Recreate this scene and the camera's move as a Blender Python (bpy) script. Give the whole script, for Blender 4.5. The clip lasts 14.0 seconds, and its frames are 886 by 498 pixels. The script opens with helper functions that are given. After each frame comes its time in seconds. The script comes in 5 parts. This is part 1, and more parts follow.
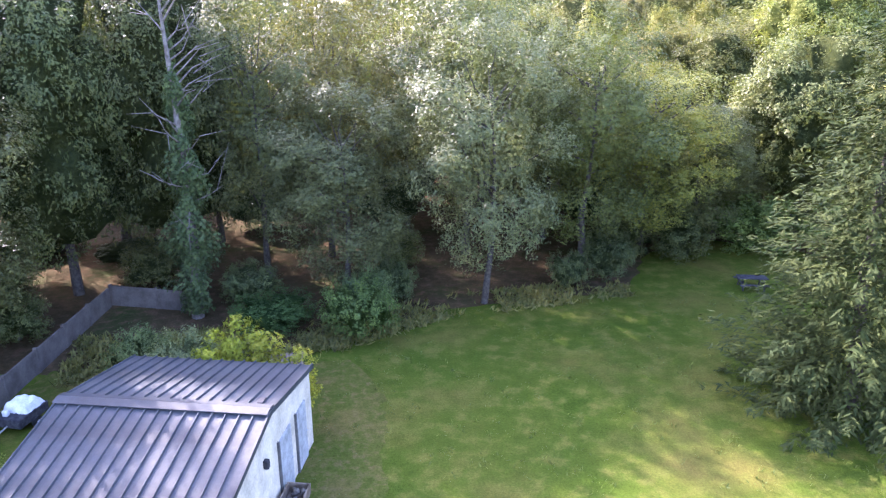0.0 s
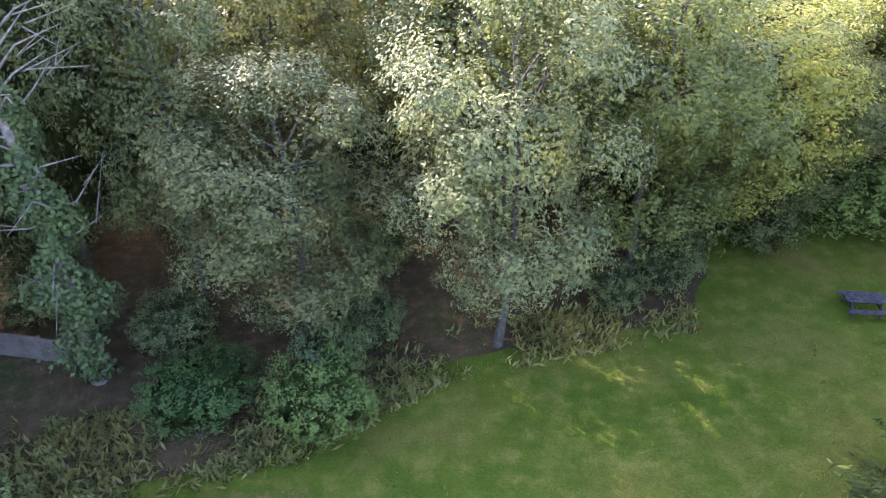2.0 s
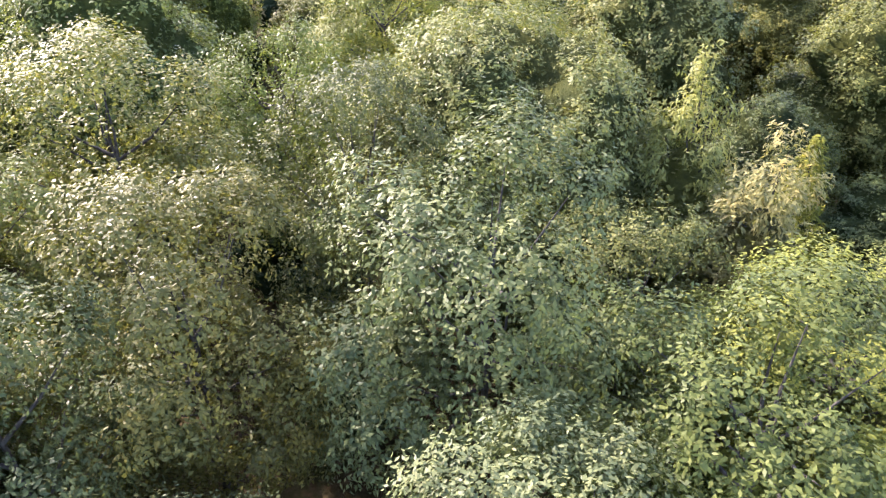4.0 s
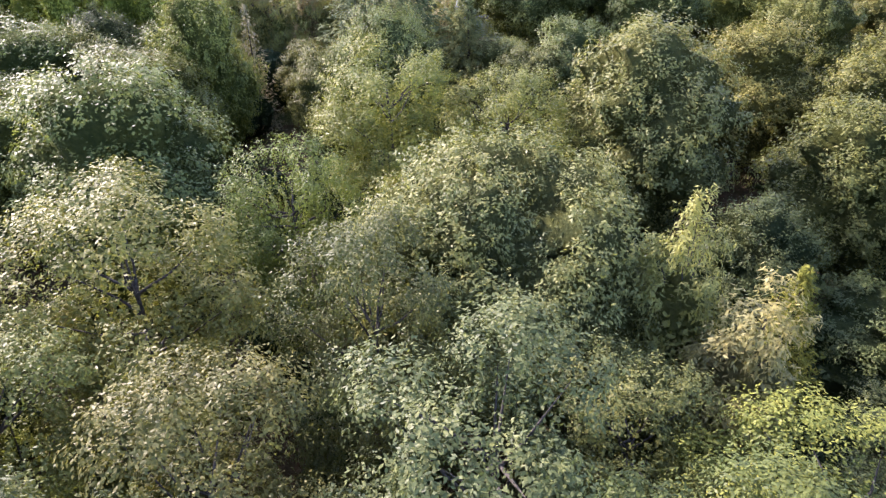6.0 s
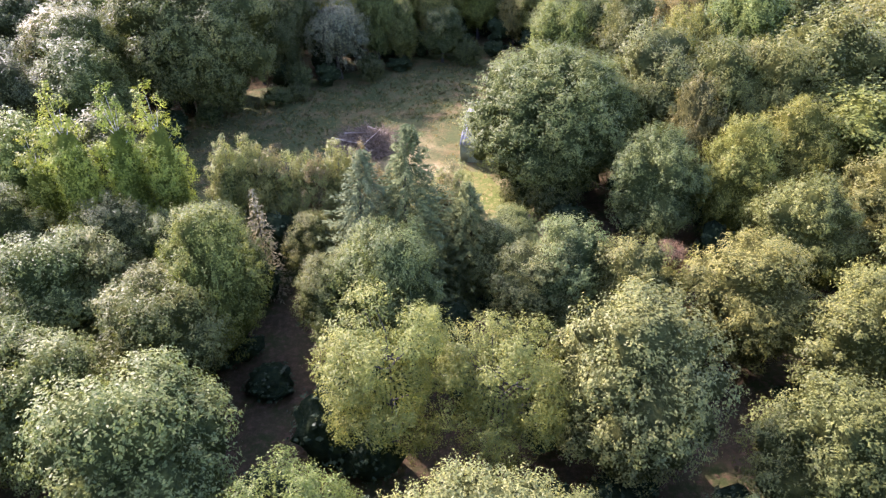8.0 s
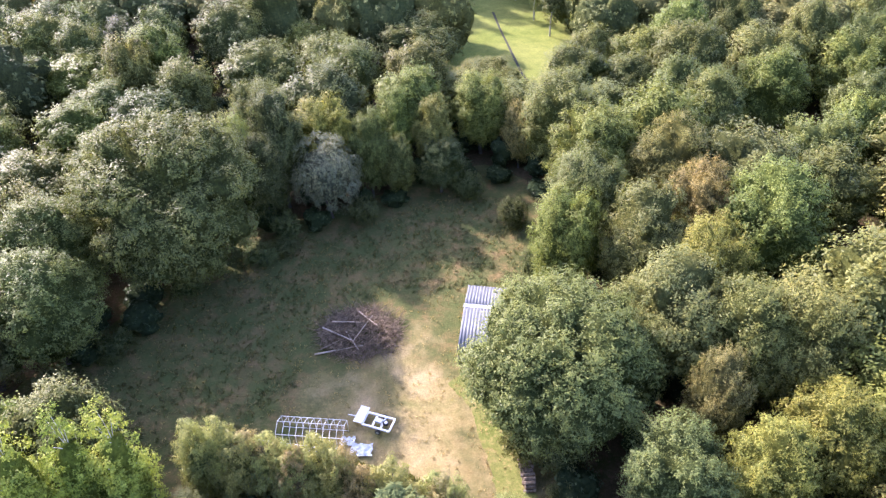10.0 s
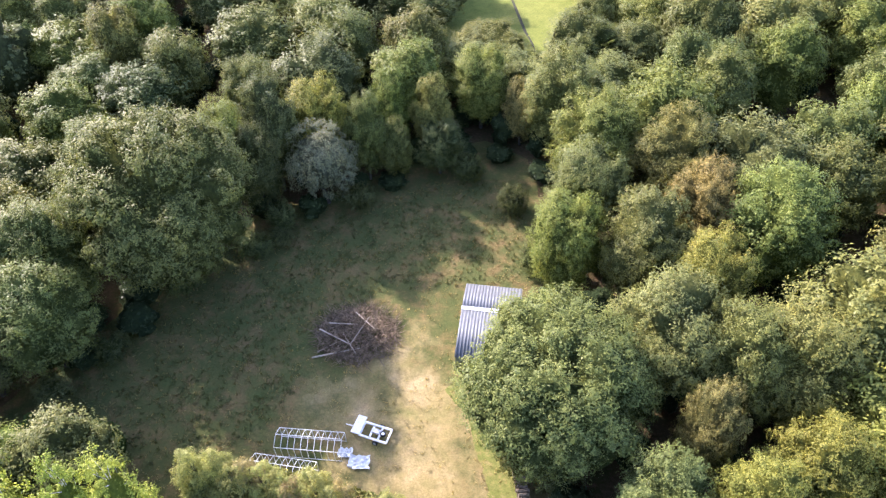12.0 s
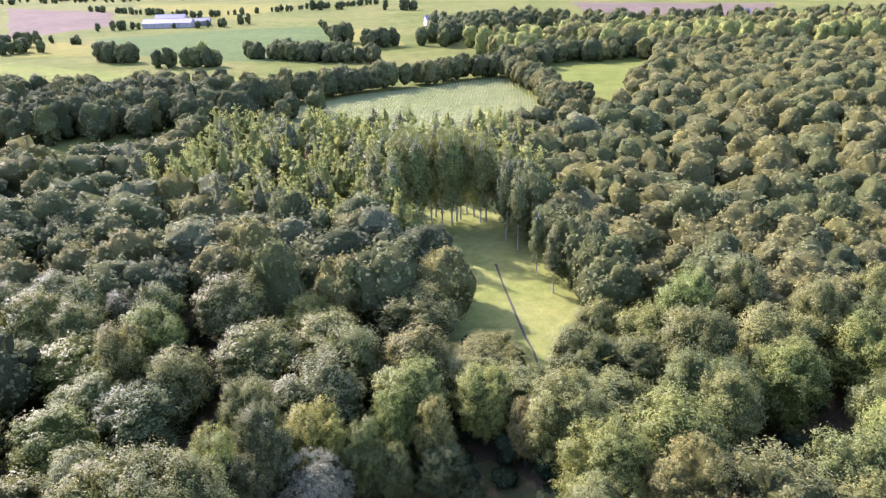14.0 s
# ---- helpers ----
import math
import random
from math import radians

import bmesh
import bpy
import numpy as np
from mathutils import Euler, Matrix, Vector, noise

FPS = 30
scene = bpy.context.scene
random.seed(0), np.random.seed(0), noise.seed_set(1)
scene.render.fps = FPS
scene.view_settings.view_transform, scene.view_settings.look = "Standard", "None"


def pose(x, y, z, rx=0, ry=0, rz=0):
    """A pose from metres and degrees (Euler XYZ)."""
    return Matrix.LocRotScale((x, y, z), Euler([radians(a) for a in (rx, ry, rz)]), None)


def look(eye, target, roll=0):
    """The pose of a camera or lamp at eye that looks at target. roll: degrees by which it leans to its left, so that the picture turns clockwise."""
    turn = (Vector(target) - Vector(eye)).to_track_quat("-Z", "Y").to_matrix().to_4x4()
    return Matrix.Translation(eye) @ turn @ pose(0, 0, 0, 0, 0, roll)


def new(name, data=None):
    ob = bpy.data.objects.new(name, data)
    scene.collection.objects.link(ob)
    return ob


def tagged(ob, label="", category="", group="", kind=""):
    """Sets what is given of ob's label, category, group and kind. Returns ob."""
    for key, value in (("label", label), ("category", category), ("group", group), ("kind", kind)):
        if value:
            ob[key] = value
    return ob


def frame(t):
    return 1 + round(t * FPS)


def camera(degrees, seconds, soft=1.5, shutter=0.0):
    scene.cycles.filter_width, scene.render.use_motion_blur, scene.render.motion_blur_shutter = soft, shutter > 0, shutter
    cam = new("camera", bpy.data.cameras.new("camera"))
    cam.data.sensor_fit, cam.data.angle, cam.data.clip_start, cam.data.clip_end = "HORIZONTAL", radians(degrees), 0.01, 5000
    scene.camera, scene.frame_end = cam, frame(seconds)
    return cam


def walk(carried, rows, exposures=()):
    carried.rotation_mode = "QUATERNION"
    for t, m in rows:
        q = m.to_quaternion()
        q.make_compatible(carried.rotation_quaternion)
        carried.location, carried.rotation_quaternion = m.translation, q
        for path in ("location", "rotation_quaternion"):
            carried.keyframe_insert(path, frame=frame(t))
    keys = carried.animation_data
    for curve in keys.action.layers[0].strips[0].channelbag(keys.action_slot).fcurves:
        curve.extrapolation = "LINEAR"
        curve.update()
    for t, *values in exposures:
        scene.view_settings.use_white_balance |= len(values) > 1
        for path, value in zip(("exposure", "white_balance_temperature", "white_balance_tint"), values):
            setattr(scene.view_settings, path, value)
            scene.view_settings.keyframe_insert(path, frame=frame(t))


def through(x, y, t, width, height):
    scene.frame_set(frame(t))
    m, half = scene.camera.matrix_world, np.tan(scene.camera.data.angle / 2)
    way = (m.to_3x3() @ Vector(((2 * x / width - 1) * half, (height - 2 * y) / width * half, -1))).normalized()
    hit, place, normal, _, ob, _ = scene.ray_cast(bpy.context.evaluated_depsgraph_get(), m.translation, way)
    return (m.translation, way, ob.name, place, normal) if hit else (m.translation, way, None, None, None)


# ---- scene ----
cam = camera(65.1, 14.0, soft=1.3)
# seconds, x, y, z, pitch, roll, yaw
PATH = [
    (0, 0.00, 0.00, 12.70, -18.50, 0.00, 0.00),
    (0.5, 0.03, 2.88, 13.35, -25.50, 0.10, 0.00),
    (1, 0.05, 5.91, 13.98, -32.00, 0.20, 0.00),
    (1.5, 0.05, 9.04, 14.72, -33.50, 0.20, -0.10),
    (2, 0.10, 12.12, 15.74, -33.50, 0.20, -0.10),
    (2.5, 0.21, 15.21, 17.10, -33.60, 0.30, -0.10),
    (3, 0.23, 18.28, 18.51, -33.90, 0.30, -0.30),
    (3.5, 0.26, 21.24, 19.96, -34.00, 0.40, -0.30),
    (4, 0.36, 23.45, 21.33, -34.10, 0.60, -0.50),
    (4.2, 0.40, 24.25, 21.82, -34.14, 0.68, -0.58),
    (6.3, 0.15, 25.37, 26.53, -34.50, 0.56, -0.62),
    (6.5, 0.21, 25.49, 26.99, -34.50, 0.60, -0.50),
    (7, 0.52, 26.11, 29.28, -34.50, 0.70, -0.20),
    (7.5, 0.96, 28.51, 33.95, -34.60, 0.80, 0.20),
    (8, 1.30, 32.69, 38.87, -34.70, 0.80, 0.60),
    (8.5, 1.47, 38.34, 43.88, -34.70, 0.80, 0.70),
    (9, 1.65, 44.77, 48.95, -34.60, 0.70, 0.80),
    (9.2, 1.72, 47.34, 50.98, -34.56, 0.66, 0.84),
    (11.3, 2.40, 59.74, 61.03, -44.50, 0.80, 1.30),
    (11.5, 2.45, 60.34, 61.56, -44.50, 0.80, 1.30),
    (12, 2.59, 61.83, 62.88, -44.50, 0.80, 1.30),
    (12.5, 2.60, 63.50, 64.45, -42.20, 0.90, 1.30),
    (13, 2.68, 64.95, 65.81, -35.20, 0.90, 1.40),
    (13.5, 2.75, 66.43, 67.22, -27.90, 1.00, 1.40),
    (14, 2.82, 67.76, 68.51, -23.00, 1.10, 1.50),
]
walk(cam, [(t, pose(x, y, z, 90 + p, r, w)) for t, x, y, z, p, r, w in PATH],
     exposures=[(0, 3.3, 5650, 38), (1, 3.32, 6150, 33), (2, 3.45, 6150, 33), (3.2, 2.93, 6300, 26), (4.2, 2.66, 6050, 27), (6.3, 2.25, 5850, 33), (9, 2.54, 5700, 37), (12, 2.38, 5950, 26), (13, 2.53, 5750, 36), (14, 2.32, 5600, 42)])

# ---- light ----
SUN_LEFT, SUN_UP = 45, 32          # degrees to the left of straight ahead, and above the horizon
world = bpy.data.worlds.new("sky")
scene.world = world
world.use_nodes = True
sky = world.node_tree.nodes.new("ShaderNodeTexSky")
sky.sky_type, sky.sun_disc = "NISHITA", False
sky.sun_elevation, sky.sun_rotation = radians(SUN_UP), radians(-SUN_LEFT)
sky.dust_density = 2.0
world.node_tree.links.new(sky.outputs["Color"], world.node_tree.nodes["Background"].inputs["Color"])
world.node_tree.nodes["Background"].inputs["Strength"].default_value = 0.15
sun = new("sun", bpy.data.lights.new("sun", "SUN"))
sun.data.energy, sun.data.angle, sun.data.color = 3.0, radians(0.55), (1.0, 0.91, 0.74)
_a, _e = radians(SUN_LEFT), radians(SUN_UP)
sun.matrix_basis = look((-math.sin(_a) * math.cos(_e) * 300, math.cos(_a) * math.cos(_e) * 300, math.sin(_e) * 300), (0, 0, 0))


# ---- materials ----
def material(name, rough=0.7, metal=0.0, spec=0.4):
    m = bpy.data.materials.new(name)
    m.use_nodes = True
    b = m.node_tree.nodes["Principled BSDF"]
    b.inputs["Roughness"].default_value, b.inputs["Metallic"].default_value = rough, metal
    b.inputs["Specular IOR Level"].default_value = spec
    return m, m.node_tree.nodes, m.node_tree.links, b


def noise_node(n, l, scale, detail=4.0, coords=None, rough=0.6):
    t = n.new("ShaderNodeTexNoise")
    t.inputs["Scale"].default_value, t.inputs["Detail"].default_value, t.inputs["Roughness"].default_value = scale, detail, rough
    if coords is not None:
        l.new(coords, t.inputs["Vector"])
    return t.outputs["Fac"]


def ramp(n, l, fac, stops):
    r = n.new("ShaderNodeValToRGB")
    while len(r.color_ramp.elements) < len(stops):
        r.color_ramp.elements.new(0.5)
    for e, (p, c) in zip(r.color_ramp.elements, stops):
        e.position, e.color = p, (*c, 1)
    l.new(fac, r.inputs["Fac"])
    return r.outputs["Color"]


def mixed(n, l, fac, a, b, blend="MIX"):
    x = n.new("ShaderNodeMix")
    x.data_type, x.blend_type = "RGBA", blend
    for socket, v in ((x.inputs["Factor"], fac), (x.inputs["A"], a), (x.inputs["B"], b)):
        if isinstance(v, (int, float)):
            socket.default_value = v
        elif isinstance(v, tuple):
            socket.default_value = (*v, 1)
        else:
            l.new(v, socket)
    return x.outputs["Result"]


def bumped(n, l, b, height, strength, distance):
    u = n.new("ShaderNodeBump")
    u.inputs["Strength"].default_value, u.inputs["Distance"].default_value = strength, distance
    l.new(height, u.inputs["Height"])
    l.new(u.outputs["Normal"], b.inputs["Normal"])


def coords(n, kind="Object"):
    return n.new("ShaderNodeTexCoord").outputs[kind]


def leaves(name, rough=0.45, spec=0.13, through=0.25, relief=0.0):
    """Foliage that takes its tint from the object's own colour, with leaf-to-leaf and patch-to-patch variety."""
    m, n, l, b = material(name, rough, 0, spec)
    tint, geo = n.new("ShaderNodeObjectInfo"), n.new("ShaderNodeNewGeometry")
    pos = geo.outputs["Position"]
    leaf = ramp(n, l, geo.outputs["Random Per Island"], [(0.0, (0.7, 0.76, 0.76)), (0.5, (0.98, 1.0, 0.96)), (0.9, (1.12, 1.1, 1.02)), (1.0, (1.22, 1.18, 1.05))])
    patch = ramp(n, l, noise_node(n, l, 0.4, 3, pos), [(0.3, (0.86, 0.91, 0.94)), (0.7, (1.13, 1.08, 0.96))])
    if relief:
        # inner growth: the shade among the leaves is put into its colour
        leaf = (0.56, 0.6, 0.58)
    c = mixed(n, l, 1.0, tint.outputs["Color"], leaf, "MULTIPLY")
    c = mixed(n, l, 1.0, c, patch, "MULTIPLY")
    fine = ramp(n, l, noise_node(n, l, 2.2, 4, pos, 0.65), [(0.36, (0.72, 0.77, 0.8)), (0.64, (1.24, 1.2, 1.1))])
    c = mixed(n, l, 1.0, c, fine, "MULTIPLY")
    wide = ramp(n, l, noise_node(n, l, 0.045, 2, pos), [(0.35, (0.98, 0.96, 1.04)), (0.65, (1.07, 1.02, 0.98))])
    c = mixed(n, l, 1.0, c, wide, "MULTIPLY")
    l.new(c, b.inputs["Base Color"])
    if relief:
        bumped(n, l, b, noise_node(n, l, 2.6, 6, pos, 0.8), 1.0, relief)
    t = n.new("ShaderNodeBsdfTranslucent")
    l.new(mixed(n, l, 1.0, c, (1.3, 1.36, 0.7), "MULTIPLY"), t.inputs["Color"])
    s = n.new("ShaderNodeMixShader")
    s.inputs["Fac"].default_value = through
    l.new(b.outputs["BSDF"], s.inputs[1])
    l.new(t.outputs["BSDF"], s.inputs[2])
    l.new(s.outputs["Shader"], n["Material Output"].inputs["Surface"])
    return m


def bark(name, dark, light, scale=6):
    m, n, l, b = material(name, 0.9, 0, 0.2)
    f = noise_node(n, l, scale, 8, coords(n))
    l.new(ramp(n, l, f, [(0.35, dark), (0.65, light)]), b.inputs["Base Color"])
    bumped(n, l, b, f, 0.6, 0.03)
    return m


def soil(name, stops, fine=9.0, wide=0.22, bump=0.05, second=None):
    """Ground cover: a broad patchwork of colours, broken up by fine grain."""
    m, n, l, b = material(name, 1.0, 0, 0.02)
    at = n.new("ShaderNodeNewGeometry").outputs["Position"]
    broad, mid = noise_node(n, l, wide, 5, at), noise_node(n, l, wide * 7, 5, at)
    grain = noise_node(n, l, fine, 8, at, 0.75)
    c = ramp(n, l, broad, stops)
    if second:
        c = mixed(n, l, ramp(n, l, mid, [(0.5, (0, 0, 0)), (0.66, (1, 1, 1))]), c, second)
    c = mixed(n, l, 0.75, c, ramp(n, l, grain, [(0.25, (0.45, 0.45, 0.45)), (0.75, (1.5, 1.5, 1.5))]), "MULTIPLY")
    c = mixed(n, l, 0.6, c, ramp(n, l, mid, [(0.3, (0.65, 0.7, 0.65)), (0.7, (1.3, 1.25, 1.2))]), "MULTIPLY")
    l.new(c, b.inputs["Base Color"])
    bumped(n, l, b, grain, 0.9, bump)
    return m


def painted(name, colour, rough=0.5, metal=0.0, dirt=0.35, scale=3.0, spec=0.4):
    """A plain finish with dirt, streaks and small dents."""
    m, n, l, b = material(name, rough, metal, spec)
    f, g = noise_node(n, l, scale, 7, coords(n)), noise_node(n, l, scale * 11, 5, coords(n))
    dark = tuple(v * (1 - dirt) * 0.8 for v in colour)
    c = mixed(n, l, 1.0, ramp(n, l, f, [(0.32, dark), (0.62, colour)]), ramp(n, l, g, [(0.3, (0.82, 0.82, 0.8)), (0.7, (1.1, 1.1, 1.1))]), "MULTIPLY")
    l.new(c, b.inputs["Base Color"])
    bumped(n, l, b, g, 0.15, 0.01)
    return m


LEAF = leaves("broad_leaf")
# foliage darkened in colour to stand for the shade deep in a crown
INNER_SHADE = leaves("shaded_inner_foliage", 0.95, 0.04, 0.1, 0.5)
FAR_LEAF = leaves("far_leaf", 0.7, 0.12, 0.2)
NEEDLE = leaves("needle_leaf", 0.75, 0.08, 0.12)
BARK = bark("grey_bark", (0.035, 0.03, 0.025), (0.1, 0.088, 0.072))
PALE_BARK = bark("pale_bark", (0.2, 0.19, 0.17), (0.5, 0.48, 0.44))
DEADWOOD = bark("dead_wood", (0.09, 0.078, 0.065), (0.22, 0.195, 0.17))
FLOOR = soil("leaf_litter", [(0.3, (0.05, 0.042, 0.022)), (0.5, (0.08, 0.06, 0.032)), (0.7, (0.045, 0.06, 0.02))], 12, 0.3, second=(0.095, 0.062, 0.038))
LAWN = soil("lawn_grass", [(0.3, (0.05, 0.088, 0.011)), (0.5, (0.075, 0.104, 0.015)), (0.68, (0.135, 0.118, 0.03))], 14, 0.18, second=(0.105, 0.112, 0.024))
MEADOW = soil("meadow_grass", [(0.3, (0.14, 0.17, 0.04)), (0.6, (0.19, 0.205, 0.06))], 5, 0.06)
FIELD = soil("field_grass", [(0.3, (0.07, 0.092, 0.02)), (0.5, (0.1, 0.115, 0.028)), (0.7, (0.125, 0.125, 0.038))], 1.2, 0.012)


# ---- mesh helpers ----
def fast_mesh(name, verts, quads, *rest):
    """A mesh from arrays; the rest: each face's material number, if there are several; the materials; whether it is smooth."""
    which = rest[0] if isinstance(rest[0], np.ndarray) else None
    mats, smooth = rest[which is not None], len(rest) > 1 + (which is not None)
    verts, quads = np.asarray(verts, np.float32), np.asarray(quads, np.int32)
    me = bpy.data.meshes.new(name)
    me.vertices.add(len(verts))
    me.vertices.foreach_set("co", verts.ravel())
    k = quads.shape[1]
    me.loops.add(quads.size)
    me.loops.foreach_set("vertex_index", quads.ravel())
    me.polygons.add(len(quads))
    me.polygons.foreach_set("loop_start", np.arange(0, quads.size, k, dtype=np.int32))
    if smooth:
        me.polygons.foreach_set("use_smooth", np.ones(len(quads), bool))
    if which is not None:
        me.polygons.foreach_set("material_index", which.astype(np.int32))
        me.polygons.foreach_set("use_smooth", which > 0)
    me.update(calc_edges=True)
    for m in mats:
        me.materials.append(m)
    return me


def hold(name, m=None, label="", category="", group="", kind=""):
    ob = tagged(new(name), label, category, group, kind)
    if m is not None:
        ob.matrix_basis = m
    return ob


def mesh_part(name, me, parent, label="", m=None):
    ob = new(name, me)
    ob.parent = parent
    if m is not None:
        ob.matrix_basis = m
    return tagged(ob, label)


def part(name, bm, mat, parent, label="", m=None):
    me = bpy.data.meshes.new(name)
    bm.to_mesh(me)
    bm.free()
    me.materials.append(mat)
    return mesh_part(name, me, parent, label, m)


def box(sx, sy, sz, x=0, y=0, z=0, turn=0, bevel=0.0, bm=None, tilt=0, roll=0):
    """A bevelled block with its middle at x, y, z."""
    b = bmesh.new()
    bmesh.ops.create_cube(b, size=1, matrix=Matrix.Diagonal((sx, sy, sz, 1)))
    if bevel:
        bmesh.ops.bevel(b, geom=b.edges[:], offset=bevel, segments=1, affect="EDGES")
    bmesh.ops.transform(b, matrix=pose(x, y, z, tilt, roll, turn), verts=b.verts)
    if bm is None:
        return b
    tmp = bpy.data.meshes.new("t")
    b.to_mesh(tmp)
    b.free()
    bm.from_mesh(tmp)
    bpy.data.meshes.remove(tmp)
    return bm


def rod(a, b, r0, r1=None, sides=7, bm=None):
    """A tapered round bar from a to b."""
    a, b = Vector(a), Vector(b)
    bm = bm or bmesh.new()
    d = b - a
    m = Matrix.Translation((a + b) / 2) @ d.to_track_quat("Z", "Y").to_matrix().to_4x4()
    bmesh.ops.create_cone(bm, cap_ends=True, segments=sides, radius1=r0, radius2=r0 if r1 is None else r1, depth=d.length, matrix=m)
    return bm


def tube(points, radii, sides=6):
    """Vertices and quads of a bent, tapered limb."""
    p, r = np.asarray(points, float), np.asarray(radii, float)
    d = np.gradient(p, axis=0)
    d /= np.linalg.norm(d, axis=1)[:, None] + 1e-9
    u = np.cross(d, np.where(np.abs(d[:, 2:3]) > 0.9, [[1.0, 0, 0]], [[0, 0, 1.0]]))
    u /= np.linalg.norm(u, axis=1)[:, None] + 1e-9
    w = np.cross(d, u)
    a = np.linspace(0, 2 * np.pi, sides, endpoint=False)
    v = p[:, None] + r[:, None, None] * (np.cos(a)[None, :, None] * u[:, None] + np.sin(a)[None, :, None] * w[:, None])
    q = []
    for i in range(len(p) - 1):
        for j in range(sides):
            k = (j + 1) % sides
            q.append((i * sides + j, i * sides + k, (i + 1) * sides + k, (i + 1) * sides + j))
    return v.reshape(-1, 3), np.array(q)


def joined(pieces):
    vs, qs, ks, base = [], [], [], 0
    for v, q, *k in pieces:
        vs.append(v)
        qs.append(q + base)
        ks += k
        base += len(v)
    return (np.concatenate(vs), np.concatenate(qs), np.concatenate(ks)) if ks else (np.concatenate(vs), np.concatenate(qs))


def unit(v):
    return v / (np.linalg.norm(v, axis=-1, keepdims=True) + 1e-9)


def leaf_quads(at, normal, size, rng, along=None, thin=0.62, corners=4):
    """A pointed leaf at each place: one diamond-shaped quad."""
    n = len(at)
    a = rng.normal(size=(n, 3)) if along is None else along + 0.35 * rng.normal(size=(n, 3))
    a = unit(a - normal * (a * normal).sum(1, keepdims=True))
    b = np.cross(normal, a)
    s = (size * rng.uniform(0.65, 1.35, n))[:, None]
    if corners == 3:
        v = np.stack([at - a * s * 0.4 + b * s * thin * 0.5, at + a * s * 0.6, at - a * s * 0.4 - b * s * thin * 0.5], 1)
        return v.reshape(-1, 3), np.arange(3 * n).reshape(-1, 3)
    v = np.stack([at - a * s * 0.5, at + b * s * thin * 0.5 - a * s * 0.05, at + a * s * 0.55, at - b * s * thin * 0.5 - a * s * 0.05], 1)
    return v.reshape(-1, 3), np.arange(4 * n).reshape(-1, 4)


def ball(rng, n):
    return unit(rng.normal(size=(n, 3)))


CROWN_H, CROWN_R = 15.0, 4.5


def rough_ball(n):
    """A ball of quads: the six sides of a cube, swollen."""
    g = np.linspace(-1, 1, n + 1)
    a, b = np.meshgrid(g, g, indexing="ij")
    vs, qs = [], []
    for axis in range(3):
        for s in (-1.0, 1.0):
            p = np.stack([a, b * s, np.full_like(a, s)], -1).reshape(-1, 3)
            vs.append(unit(np.roll(p, axis, 1)))
            i = np.arange(n * n)
            k = (i // n) * (n + 1) + i % n + (len(vs) - 1) * (n + 1) ** 2
            qs.append(np.stack([k, k + n + 1, k + n + 2, k + 1], 1))
    return np.concatenate(vs), np.concatenate(qs)


def crown_mass(rng, c, r, mid, half, reach, n, fill, floor, cap, rough=0.05):
    """The dense, uneven foliage under the loose leaves: the outer skin of all the boughs, seen from the crown's middle."""
    v, q = rough_ball(n)
    m = np.array([0, 0, mid])
    d = c - m
    far = v @ d.T
    gap = far**2 - ((d**2).sum(1) - (r * fill) ** 2)
    skin = np.where(gap > 0, far + np.sqrt(np.maximum(gap, 0)), 0).max(1)
    whole = 1 / np.sqrt((v[:, 0] ** 2 + v[:, 1] ** 2) / reach**2 + v[:, 2] ** 2 / half**2)
    _, back = np.unique(np.round(v, 4), axis=0, return_inverse=True)
    skin = np.clip(skin, floor * whole, cap * whole) * (1 + rough * rng.normal(size=back.max() + 1)[back.ravel()])
    return m + v * skin[:, None], q


